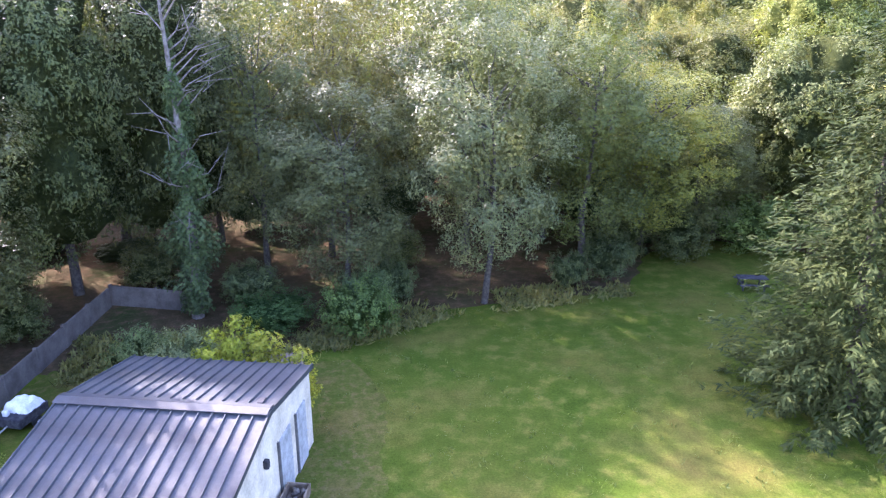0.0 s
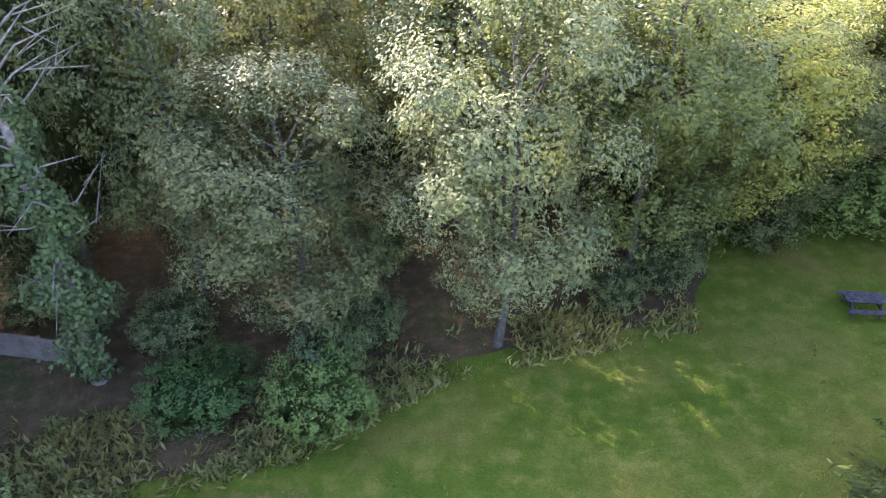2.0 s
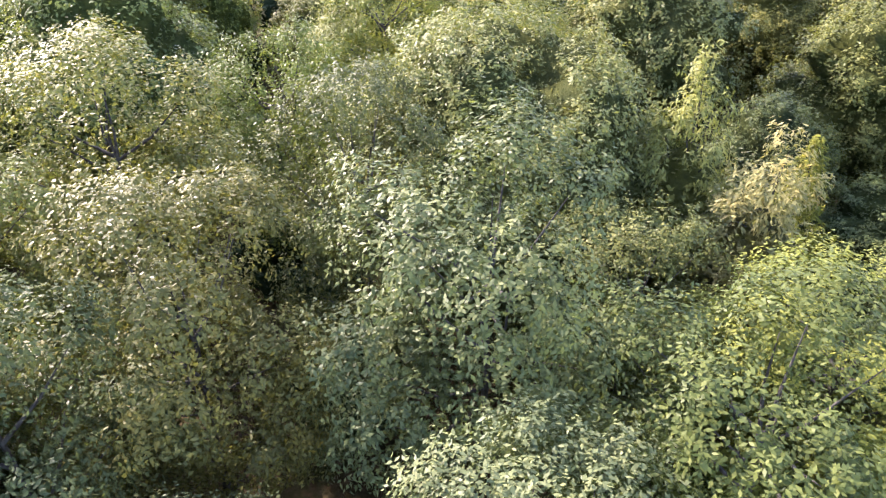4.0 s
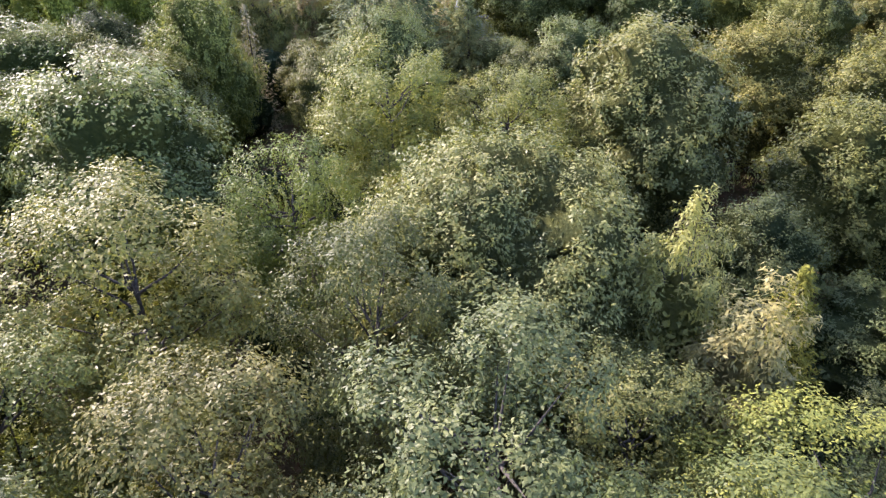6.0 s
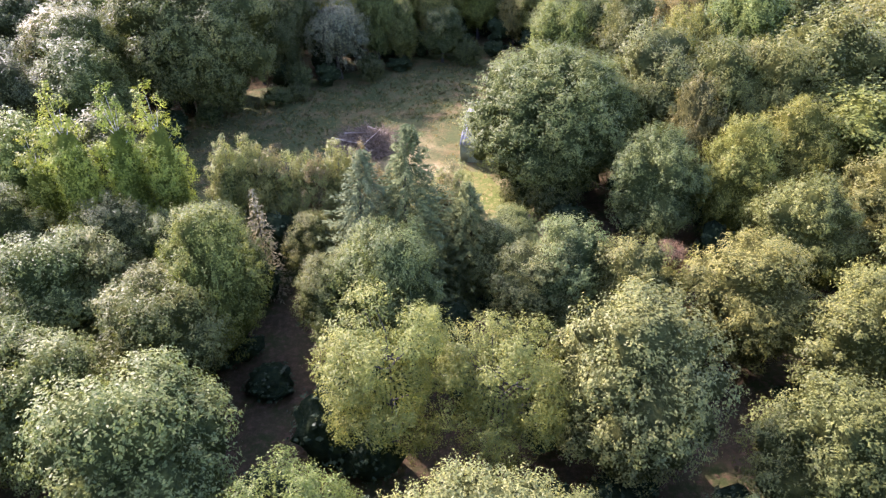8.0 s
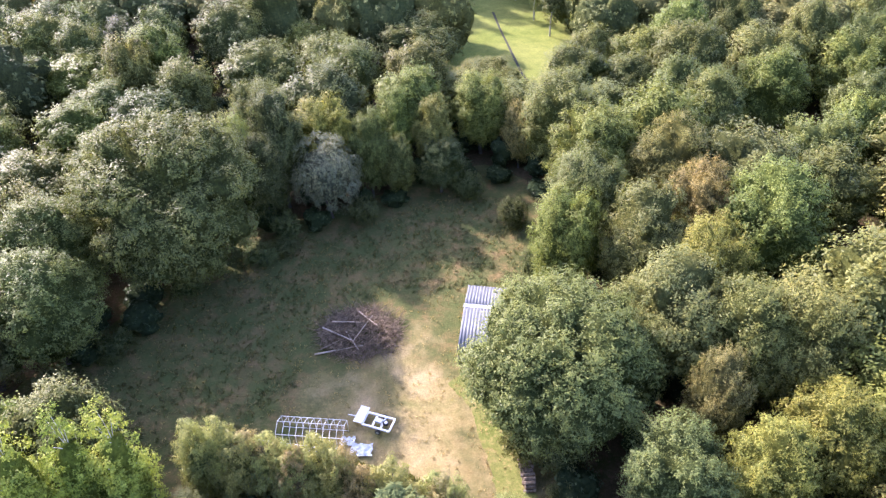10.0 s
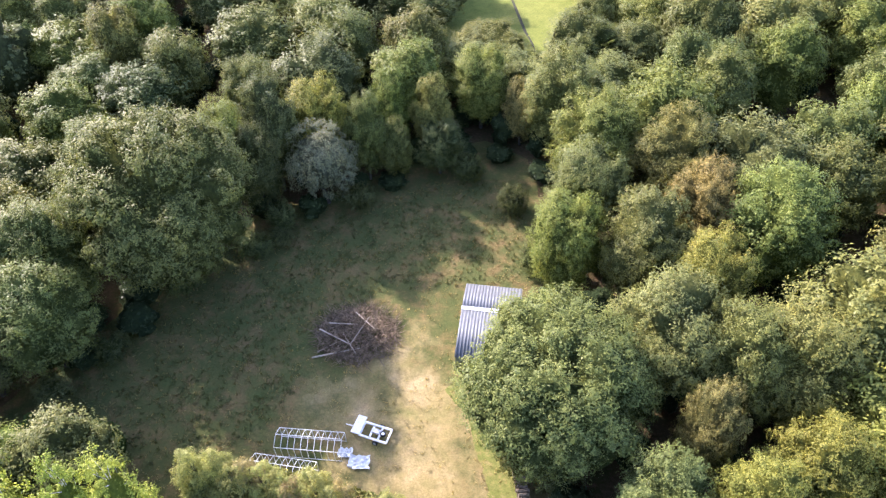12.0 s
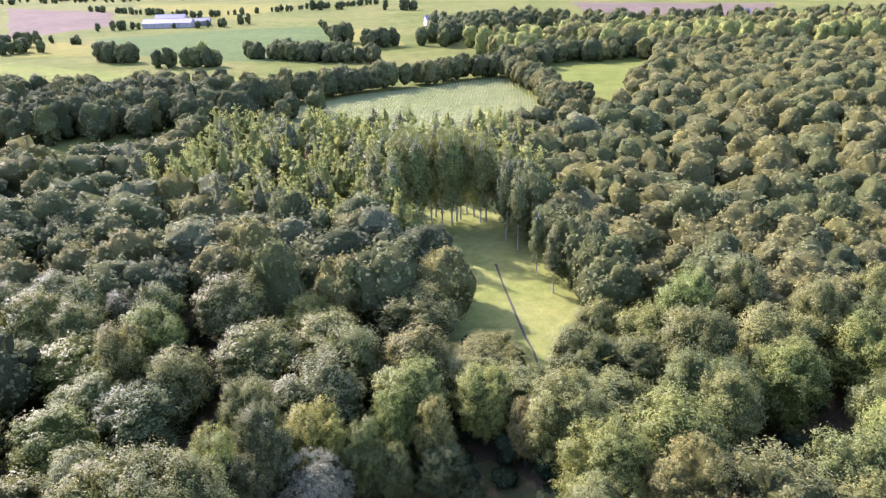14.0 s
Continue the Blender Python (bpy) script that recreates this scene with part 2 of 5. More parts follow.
def broad_crown(seed, lobes, sprays, per, size, low=0.14, stretch=1.0, hang=0.0, mass=6, fill=0.8, corners=4, floor=0.5, shape=(4.5, 15.0), tuft=0.55, loose=0.4, thin=0.5, clump=(0.25, 0.42), taper=0.0, shell=0.3, open_heart=False):
    """A crown for a tree of about that radius and height, scaled to 4.5 m by 15 m, and the middles of its boughs.
    Boughs are rounded clumps set with leafy shoots; shoots that would lie inside a neighbouring clump are left out."""
    rng = np.random.default_rng(seed)
    R, H = shape
    mid, half = H * (1 + low) / 2, H * (1 - low) / 2
    i = np.arange(lobes) + 0.5
    zz = 1 - 2 * i / lobes
    ang = i * 2.399963 + rng.uniform(0, 6)
    d = np.stack([np.cos(ang) * np.sqrt(1 - zz**2), np.sin(ang) * np.sqrt(1 - zz**2), zz], 1)
    d = unit(d + 0.2 * rng.normal(size=d.shape))
    lr = rng.uniform(*clump, lobes) * R
    reach = 1.0 - lr / R * rng.uniform(0.85, 1.25, lobes)
    high = 1.0 - lr / half * rng.uniform(0.85, 1.2, lobes)
    wide = np.where(d[:, 2] > 0, 1 - taper * d[:, 2] ** 2, 1 + 0.12 * d[:, 2])
    lr = lr * np.where(d[:, 2] > 0, 1 - 0.7 * taper * d[:, 2], 1.0)
    c = d * np.stack([R * reach * wide, R * reach * wide, half * high], 1)
    c[:, 2] += mid
    up = np.array([0, 0, 1.0])
    at, nor, along = [], [], []
    for k in range(lobes):
        n = max(4, int(sprays * (lr[k] / lr.mean()) ** 2))
        s = unit(ball(rng, n) + 0.55 * d[k] + 0.25 * up)
        sp = c[k] + s * (lr[k] * rng.uniform(0.8, 1.08, (n, 1))) * np.array([1, 1, stretch])
        gap = np.linalg.norm((sp[:, None] - c[None]) / np.array([1, 1, stretch]), axis=2) / lr[None]
        gap[:, k] = 9
        keep = (gap.min(1) > 0.86) & ((((sp - mid * up) / np.array([R, R, half])) ** 2).sum(1) > 0.3)
        s, sp = s[keep], sp[keep]
        n = len(sp)
        if n == 0:
            continue
        g = unit(s + (0.35 - 1.6 * hang) * up + 0.35 * rng.normal(size=s.shape))
        ln = tuft * rng.uniform(0.7, 1.4, (n, 1, 1))
        o = ball(rng, n * per).reshape(n, per, 3)
        f = rng.uniform(0, 1, (n, per, 1))
        p = sp[:, None] + g[:, None] * (f - 0.35) * ln * 1.3 + o * ln * 0.55 * (1.1 - 0.6 * f)
        nn = unit(0.45 * o + 0.6 * s[:, None] + 0.2 * d[k] + 0.45 * up + loose * rng.normal(size=o.shape))
        at.append(p.reshape(-1, 3))
        nor.append(nn.reshape(-1, 3))
        along.append((g[:, None] + 0.9 * o).reshape(-1, 3))
    at, nor, along = np.concatenate(at), np.concatenate(nor), np.concatenate(along)
    fit = np.array([CROWN_R / R, CROWN_R / R, CROWN_H / H])
    if hang:
        along = -up * np.ones((len(at), 1))
    v, q = leaf_quads(at, nor, size, rng, along, (thin if corners == 4 else 0.9) if hang == 0 else 0.28, corners)
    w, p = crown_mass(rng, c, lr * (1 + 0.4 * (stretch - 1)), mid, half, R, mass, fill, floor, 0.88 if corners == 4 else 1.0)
    if corners == 4 and shell:
        # leaves over the inner growth, between the clumps
        n = int(len(at) * shell)
        k, f = p[rng.integers(len(p), size=n)], rng.uniform(size=(4, n, 1))
        on = (w[k[:, 0]] * f[0] + w[k[:, 1]] * f[1] + w[k[:, 2]] * f[2] + w[k[:, 3]] * f[3]) / f.sum(0)
        out = unit(on - mid * up)
        on = on + out * rng.uniform(-0.15, 0.35, (n, 1))
        v2, q2 = leaf_quads(on, unit(out + 0.4 * up + 0.7 * rng.normal(size=on.shape)), size * 1.15, rng, None, thin)
        v, q = joined([(v, q), (v2, q2)])
    if open_heart:
        return (v * fit, q), c * fit
    if corners == 3:
        p = np.concatenate([p[:, [0, 1, 2]], p[:, [0, 2, 3]]])
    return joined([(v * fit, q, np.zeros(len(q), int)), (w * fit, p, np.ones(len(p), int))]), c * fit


def trunk_mesh(seed, boughs, r0, height, low):
    rng = np.random.default_rng(seed)
    n = 7
    z = np.linspace(-0.3, height, n)
    sway = np.cumsum(rng.normal(size=(n, 2)) * 0.12, axis=0) * (z[:, None] > 0)
    line = np.column_stack([sway, z])
    out = [tube(line, r0 * (1.25 - 1.1 * np.linspace(0, 1, n) ** 0.8), 8)]
    for b in boughs:
        h = min(max(b[2] - rng.uniform(1.2, 3.0), low), height * 0.92)
        s = np.array([np.interp(h, z, line[:, 0]), np.interp(h, z, line[:, 1]), h])
        m = (s + b) / 2 + np.array([0, 0, -0.25]) + rng.normal(size=3) * 0.2
        out.append(tube([s, m, b], [r0 * 0.36, r0 * 0.22, r0 * 0.06], 5))
    return joined(out)


def conifer_crown(seed, rings, boughs, fans, size, low=0.03, droop=0.3, slim=1.0):
    """A spruce for the same 15 m by 4.5 m: whorls of boughs with flat fans of needles."""
    rng = np.random.default_rng(seed)
    at, nor, along = [], [], []
    for i in range(rings):
        f = i / rings
        z = CROWN_H * (low + (1 - low) * f)
        n = max(4, int(boughs * (1 - 0.55 * f)))
        for k in range(n):
            a = 2 * np.pi * (k + rng.uniform(-0.3, 0.3)) / n + i * 0.7
            length = CROWN_R * ((1 - f) ** 0.72 * 0.95 + 0.03) * rng.uniform(0.58, 1.18) * (1 + 0.14 * math.sin(i * 1.7 + 2 * a)) * slim
            out = np.array([np.cos(a), np.sin(a), 0])
            side = np.array([-np.sin(a), np.cos(a), 0])
            m = max(3, int(fans * (0.3 + 0.7 * (1 - f))))
            s = np.sqrt(rng.uniform(0.06, 1, m))
            lat = rng.uniform(-1, 1, m) * 0.26 * length * (1.05 - s)
            p = out * (s * length)[:, None] + side * lat[:, None]
            p[:, 2] = z - droop * length * s**1.5 + rng.normal(size=m) * 0.1 + 0.16 * length * s**4
            at.append(p)
            nor.append(unit(np.array([0, 0, 1.0]) + 0.3 * out + 0.35 * rng.normal(size=(m, 3))))
            along.append(np.ones((m, 1)) * out + np.sign(lat)[:, None] * side * 0.7 + np.array([0, 0, -0.2]))
    return leaf_quads(np.concatenate(at), np.concatenate(nor), size, rng, np.concatenate(along), 0.24)


def spread(crown, rng, x, y, z, h, r):
    """The crown's arrays moved to one tree of a joined wood."""
    v, q, *k = crown
    a = rng.uniform(0, 6.28)
    s = v * np.array([r / CROWN_R, r / CROWN_R, h / CROWN_H])
    return np.column_stack([s[:, 0] * np.cos(a) - s[:, 1] * np.sin(a) + x, s[:, 0] * np.sin(a) + s[:, 1] * np.cos(a) + y, s[:, 2] + z]), q, *k


# ---- tree kinds, at three grades of detail ----
KINDS = {}


def kind_of_tree(key, crowns, boughs, bark_mat, leaf_mat, r0, tall, low):
    made = []
    for i, (crown, b) in enumerate(zip(crowns, boughs)):
        leafy = fast_mesh(key + "_crown", *crown, [leaf_mat, INNER_SHADE])
        stem = fast_mesh(key + "_trunk", *trunk_mesh(50 + i, b, r0, tall, low), [bark_mat], True)
        made.append((stem, leafy))
    KINDS[key] = made


def broad_kind(key, seeds, bark_mat=BARK, r0=0.26, tall=11.5, low_branch=3.0, **how):
    got = [broad_crown(s, **how) for s in seeds]
    kind_of_tree(key, [g[0] for g in got], [g[1][:14] for g in got], bark_mat, LEAF, r0, tall, low_branch)
    return [g[0] for g in got]


broad_kind("near", (1, 2, 3, 4), lobes=26, sprays=34, per=36, size=0.13, mass=12, fill=0.6, floor=0.5, r0=0.19, low=0.14, shape=(4.0, 14.0), loose=0.32, thin=0.46, clump=(0.2, 0.36), tuft=0.58, shell=0.7, open_heart=True)
broad_kind("wide_tree", (18,), lobes=70, sprays=42, per=34, size=0.15, mass=14, fill=0.74, floor=0.6, low=0.1, shape=(6.8, 14.0), thin=0.46, clump=(0.18, 0.3), tuft=0.6)
broad_kind("mid", (5, 6, 7, 8), lobes=30, sprays=34, per=30, size=0.165, mass=9, fill=0.74, floor=0.55, low=0.09, shape=(4.7, 13.5), loose=0.3, tuft=0.65)
broad_kind("great_oak", (15, 16), lobes=86, sprays=40, per=22, size=0.22, mass=16, fill=0.78, floor=0.6, low=0.07, shape=(9.5, 19.5), clump=(0.15, 0.27), loose=0.28, tuft=0.8)
broad_kind("plume", (19, 20), lobes=24, sprays=22, per=26, size=0.2, hang=-0.6, stretch=1.6, mass=6, fill=0.01, floor=0.55, low=0.03, shape=(2.0, 12.5), tuft=0.45, taper=0.6)
broad_kind("low", (8, 9, 10, 17), lobes=32, sprays=24, per=18, size=0.26, mass=9, fill=0.78, floor=0.5, shape=(5.2, 15.0), loose=0.22, tuft=0.85)
broad_kind("willow", (11, 12), lobes=30, sprays=34, per=20, size=0.26, hang=0.9, stretch=1.3, mass=7, fill=0.01, floor=0.66, shape=(4.6, 13.5), tuft=0.6)
broad_kind("poplar", (13, 14), PALE_BARK, lobes=32, sprays=20, per=18, size=0.2, low=0.05, stretch=1.3, mass=7, fill=0.01, floor=0.6, shape=(2.4, 18.0), tuft=0.5, taper=0.5)
broad_kind("climber", (38, 39), r0=0.08, lobes=12, sprays=7, per=30, size=0.13, low=0.25, shape=(0.9, 3.7), tuft=0.32, loose=0.4, clump=(0.3, 0.5), open_heart=True)
broad_kind("tall_poplar", (33, 34), PALE_BARK, r0=0.3, tall=13.5, low_branch=5.0, lobes=34, sprays=18, per=9, size=0.42, low=0.14, stretch=1.25, mass=6, fill=0.01, floor=0.6, shape=(3.5, 26.0), tuft=0.75, taper=0.35)
broad_kind("shrub", (35, 36, 37), r0=0.2, lobes=18, sprays=16, per=26, size=0.1, mass=5, fill=0.6, floor=0.4, low=0.0, shape=(1.8, 2.8), tuft=0.3)
FAR = [broad_crown(s, lobes=26, sprays=15, per=6, size=0.42, mass=8, fill=0.9, corners=3, floor=0.5, shape=(6.3, 16.0), tuft=0.62, loose=0.25)[0] for s in (21, 22, 23, 29)]
FAR_POPLAR = [broad_crown(s, lobes=20, sprays=8, per=5, size=0.42, low=0.03, stretch=1.3, mass=6, fill=0.85, corners=3, floor=0.45, shape=(3.2, 19.0), tuft=0.6, taper=0.5)[0] for s in (24, 25)]
SPECK = [broad_crown(s, lobes=20, sprays=7, per=4, size=0.62, low=0.0, mass=5, fill=0.94, corners=3, floor=0.55, shape=(6.0, 16.0), tuft=0.7, loose=0.25)[0] for s in (26, 27, 28)]
kind_of_tree("garden_spruce", [conifer_crown(31, 54, 18, 90, 0.27)], [[]], BARK, NEEDLE, 0.22, 14.2, 2)
kind_of_tree("spruce", [conifer_crown(32, 44, 15, 60, 0.42, slim=1.1)], [[]], BARK, NEEDLE, 0.22, 14.2, 2)
kind_of_tree("small_spruce", [conifer_crown(33, 34, 12, 16, 0.6)], [[]], BARK, NEEDLE, 0.2, 14.2, 2)

GREEN, DEEP, FRESH = (0.14, 0.157, 0.05), (0.1, 0.115, 0.044), (0.17, 0.192, 0.047)
OLIVE, YELLOW, PALE, BROWN = (0.17, 0.17, 0.051), (0.23, 0.22, 0.05), (0.158, 0.175, 0.06), (0.225, 0.185, 0.066)
planted = []


def plant(key, x, y, h, r, tint, name="tree", label="", group="", at=0.0):
    rng = random.Random(int(x * 31 + y * 17))
    stem, leafy = rng.choice(KINDS[key])
    m = Matrix.LocRotScale((x, y, at), Euler((0, 0, rng.uniform(0, 6.28))), (r / CROWN_R, r / CROWN_R, h / CROWN_H))
    t = hold(name, m, label or "broadleaf tree with a full green crown", "tree", group)
    mesh_part("trunk", stem, t)
    c = mesh_part("crown", leafy, t)
    k = rng.uniform(0.85, 1.15)
    c.color = (tint[0] * k * rng.uniform(0.92, 1.08), tint[1] * k, tint[2] * k, 1)
    planted.append((x, y, r))
    return t


# ---- ground ----
def sheet(name, outline, z, mat, label, category, step=0.0, wobble=0.0, seed=0, kind="structure", fray=0.0):
    """A flat patch of ground with a slightly wavering edge."""
    rng, wobble = random.Random(seed), min(wobble, step * 0.3)
    bm = bmesh.new()
    pts, n = [], len(outline)
    for i in range(n):
        a, b = Vector(outline[i]), Vector(outline[(i + 1) % n])
        k = max(1, int((b - a).length / step)) if step else 1
        for j in range(k):
            p = a.lerp(b, j / k)
            if fray:
                q = Vector((p.x, p.y, seed * 3.7))
                p = p + (noise.noise_vector(q * 0.45) * fray + noise.noise_vector(q * 1.9) * fray * 0.4).to_2d()
            pts.append(bm.verts.new((p.x + rng.uniform(-wobble, wobble), p.y + rng.uniform(-wobble, wobble), z)))
    bm.faces.new(pts)
    bmesh.ops.triangulate(bm, faces=bm.faces[:])
    bm.normal_update()
    sign = 1 if sum(f.normal.z * f.calc_area() for f in bm.faces) > 0 else -1
    folded = [f for f in bm.faces if f.normal.z * sign < 0.5]
    bmesh.ops.delete(bm, geom=folded, context="FACES")
    me = bpy.data.meshes.new(name)
    bm.to_mesh(me)
    bm.free()
    me.materials.append(mat)
    ob = new(name, me)
    if sign < 0:
        me.flip_normals()
    return tagged(ob, label, category, "", kind)


sheet("ground", [(-4000, -1500), (4000, -1500), (4000, 4900), (-4000, 4900)], 0.0, FIELD, "broad farmland and grass reaching to the horizon", "ground")
sheet("woodland_floor", [(-160, -40), (240, -40), (300, 300), (190, 420), (70, 350), (40, 330), (-75, 330), (-160, 270)], 0.03, FLOOR, "brown leaf litter and earth under the trees", "forest floor", 8, 1.5)
LAWN_EDGE = [(-60, -38), (60, -38), (60, 24), (24, 30), (20, 38), (14, 40), (11, 36), (9, 31.5), (4, 30), (0, 29), (-4, 26), (-8, 24.5), (-14, 23), (-60, 22)]
sheet("lawn", LAWN_EDGE, 0.06, LAWN, "mown green lawn with dry patches and dappled sun", "lawn", 0.7, 0.2, 1)
EARTH = soil("bare_earth", [(0.3, (0.06, 0.088, 0.015)), (0.5, (0.085, 0.1, 0.02)), (0.7, (0.13, 0.11, 0.035))], 12, 0.5, second=(0.115, 0.098, 0.036))
sheet("bare_ground", [(-4.4, 10), (-2.2, 10), (-1.9, 14), (-1.5, 17), (-2.2, 20), (-1.8, 22), (-3.5, 24), (-7, 24.2), (-11, 23), (-15, 23.5), (-15, 19.6), (-4.6, 19.2)], 0.075, EARTH, "trodden bare earth and dry grass round the shed", "ground", 0.3, 0.08, 14, fray=0.55)
CLEARING = [(-41, 99), (-30, 93), (-20, 90), (2, 84), (10, 80), (14, 84), (10, 92), (9, 104), (12, 116), (11, 125), (9, 138), (4, 142), (-4, 138), (-14, 131), (-25, 126), (-32, 113)]
def grown(ring, f):
    """A ring of points drawn outward from its middle."""
    mx, my = sum(p[0] for p in ring) / len(ring), sum(p[1] for p in ring) / len(ring)
    return [(mx + (x - mx) * f, my + (y - my) * f) for x, y in ring]


def clearing_soil():
    """Dry yellow grass in the open middle, greener and weedier turf round it, with a wandering border. The colours also
    carry light: pale on the sunlit strip, turf lowered to deepen the shade.
    """
    m, n, l, b = material("clearing_turf", 0.95, 0, 0.15)
    at = n.new("ShaderNodeNewGeometry").outputs["Position"]
    far = n.new("ShaderNodeVectorMath")
    far.operation = "DISTANCE"
    far.inputs[1].default_value = (-2.0, 98.0, 0.0)
    l.new(at, far.inputs[0])
    mask = n.new("ShaderNodeMath")
    mask.operation = "MULTIPLY_ADD"
    mask.inputs[1].default_value = 1 / 40
    l.new(far.outputs["Value"], mask.inputs[0])
    l.new(noise_node(n, l, 0.16, 5, at, 0.65), mask.inputs[2])
    dry = ramp(n, l, noise_node(n, l, 0.3, 5, at), [(0.3, (0.15, 0.14, 0.05)), (0.48, (0.24, 0.19, 0.085)), (0.7, (0.31, 0.24, 0.13))])
    green = ramp(n, l, noise_node(n, l, 0.35, 6, at, 0.7), [(0.3, (0.048, 0.068, 0.02)), (0.5, (0.082, 0.084, 0.028)), (0.66, (0.16, 0.112, 0.05))])
    c = mixed(n, l, ramp(n, l, mask.outputs[0], [(0.6, (0, 0, 0)), (0.84, (1, 1, 1))]), dry, green)
    grain = noise_node(n, l, 4.5, 8, at, 0.8)
    c = mixed(n, l, 0.85, c, ramp(n, l, grain, [(0.28, (0.5, 0.55, 0.5)), (0.72, (1.5, 1.42, 1.36))]), "MULTIPLY")
    l.new(c, b.inputs["Base Color"])
    bumped(n, l, b, grain, 1.0, 0.09)
    return m


sheet("clearing_grass", grown(CLEARING, 1.24), 0.06, clearing_soil(), "rough grass in the woodland clearing, dry and yellow in its middle", "grass", 1.5, 0.4, 2)
GLADE = [(12, 172), (22, 176), (28, 186), (25.5, 200), (20, 212), (16, 228), (13, 240), (10, 256), (4, 266), (-12, 264), (-21, 250), (-15, 237), (-4, 221), (6, 200), (8, 185)]
FRESHER = soil("fresh_grass", [(0.35, (0.12, 0.14, 0.035)), (0.65, (0.17, 0.165, 0.055))], 6, 0.25, second=(0.2, 0.165, 0.07))
sheet("clearing_turf", [(2.2, 105.5), (5, 104), (8.5, 96), (9.5, 88), (9, 84), (6, 84), (5.5, 92), (3.5, 100), (1.2, 104.5)], 0.075, FRESHER, "strip of fresh green grass beside the shed", "grass", 0.35, 0.1, 13, fray=0.45)
sheet("glade_grass", [(2, 163), (26, 163), (42, 180), (40, 215), (34, 240), (20, 266), (-10, 272), (-30, 256), (-24, 232), (-10, 208), (-4, 182)], 0.06, MEADOW, "bright green mown glade between the woods", "meadow", 3, 0.5, 3)
MAIZE_EDGE = [(-98, 390), (-60, 338), (38, 338), (39, 409), (28, 486), (8, 480), (-20, 462), (-55, 440)]
FIELD_A = [(55, 530), (128, 547), (112, 490), (88, 440), (74, 372), (60, 356), (54, 380), (60, 440)]
FIELD_B = [(-341, 596), (-260, 545), (-130, 500), (-80, 478), (-100, 455), (-150, 440), (-250, 470), (-330, 520)]
MAIZE = soil("maize_crop", [(0.3, (0.12, 0.145, 0.05)), (0.7, (0.16, 0.175, 0.07))], 1.5, 0.02)
PLOUGH = soil("stubble", [(0.3, (0.095, 0.076, 0.055)), (0.7, (0.125, 0.1, 0.072))], 1.0, 0.01)
FIELD_GREEN = soil("lush_meadow", [(0.3, (0.055, 0.09, 0.025)), (0.7, (0.08, 0.11, 0.035))], 1.0, 0.015)
BRIGHT = soil("young_grass", [(0.3, (0.1, 0.13, 0.026)), (0.7, (0.135, 0.15, 0.036))], 1.0, 0.01)
sheet("maize_field", MAIZE_EDGE, 0.15, MAIZE, "pale green maize field in drilled rows", "field", 12, 1.5, 4)
sheet("pasture", FIELD_A, 0.15, BRIGHT, "bright green pasture beside the wood", "field", 12, 1.5, 5)
sheet("pasture", FIELD_B, 0.15, BRIGHT, "sunlit strip of pasture behind the belt of trees", "field", 12, 1.5, 6)
GOLDEN = soil("ripe_pasture", [(0.3, (0.12, 0.125, 0.026)), (0.7, (0.155, 0.148, 0.036))], 1.0, 0.012)
sheet("stubble_field", [(-756, 1270), (-508, 1118), (-397, 898), (-442, 761)], 0.15, PLOUGH, "pale brown stubble field", "field", 30, 4, 7)
sheet("pasture", [(-430, 740), (-333, 709), (-279, 627), (-353, 616)], 0.15, GOLDEN, "yellow-green pasture with a hedge beside it", "field", 25, 3, 21)
sheet("pasture", [(-351, 748), (-229, 825), (-147, 835), (-97, 599), (-133, 568), (-277, 633)], 0.15, FIELD_GREEN, "deep green meadow below the farm", "field", 25, 3, 22)
sheet("pasture", [(-129, 820), (-58, 774), (-45, 644), (-90, 598)], 0.15, GOLDEN, "sunlit meadow beyond the maize", "field", 25, 3, 23)
sheet("pasture", [(-568, 1305), (-256, 1223), (-277, 942), (-348, 1006)], 0.15, GOLDEN, "pale green field behind the farm", "field", 40, 5, 24)
sheet("stubble_field", [(150, 880), (330, 830), (420, 1060), (160, 1150)], 0.15, PLOUGH, "pinkish brown ploughed field beyond the woods", "field", 30, 4, 8)


def crop_rows():
    """Drilled rows: long low ridges of leaves across the field."""
    rng = np.random.default_rng(5)
    at = []
    for k in range(64):
        x = -66 + k * 1.65
        for y in np.arange(335, 486, 0.9):
            if x < -20 + 58 and y < 405 + 1.15 * (x + 62):
                at.append((x + 0.06 * (y - 400), y, 0.9 + rng.uniform(-0.3, 0.3)))
    at = np.array(at) + rng.normal(size=(len(at), 3)) * 0.15
    return leaf_quads(at, unit(np.array([[0, -0.3, 1.0]]) + 0.3 * rng.normal(size=at.shape)), 0.85, rng, np.array([[0, 1.0, 0]]) * np.ones((len(at), 1)), 0.6)


rows_of_maize = tagged(new("maize_rows", fast_mesh("maize_rows", *crop_rows(), [LEAF])), "rows of pale green maize plants", "crop", "", "stuff")
rows_of_maize.color = (0.2, 0.23, 0.08, 1)

# a narrow ditch across the glade
DITCH = painted("wet_earth", (0.05, 0.05, 0.03), 0.9)
bm = bmesh.new()
ditch_line = [(10.1, 219.5), (11.2, 209.5), (12.5, 199.8), (13.5, 191.2), (14.5, 184.4), (15.5, 179.9), (16.1, 171.9)]
left = [bm.verts.new((x - 0.26 + 0.1 * math.sin(i * 3), y, 0.075)) for i, (x, y) in enumerate(ditch_line)]
right = [bm.verts.new((x + 0.26 + 0.1 * math.cos(i * 2), y, 0.075)) for i, (x, y) in enumerate(ditch_line)]
for i in range(len(ditch_line) - 1):
    bm.faces.new((left[i], right[i], right[i + 1], left[i + 1]))
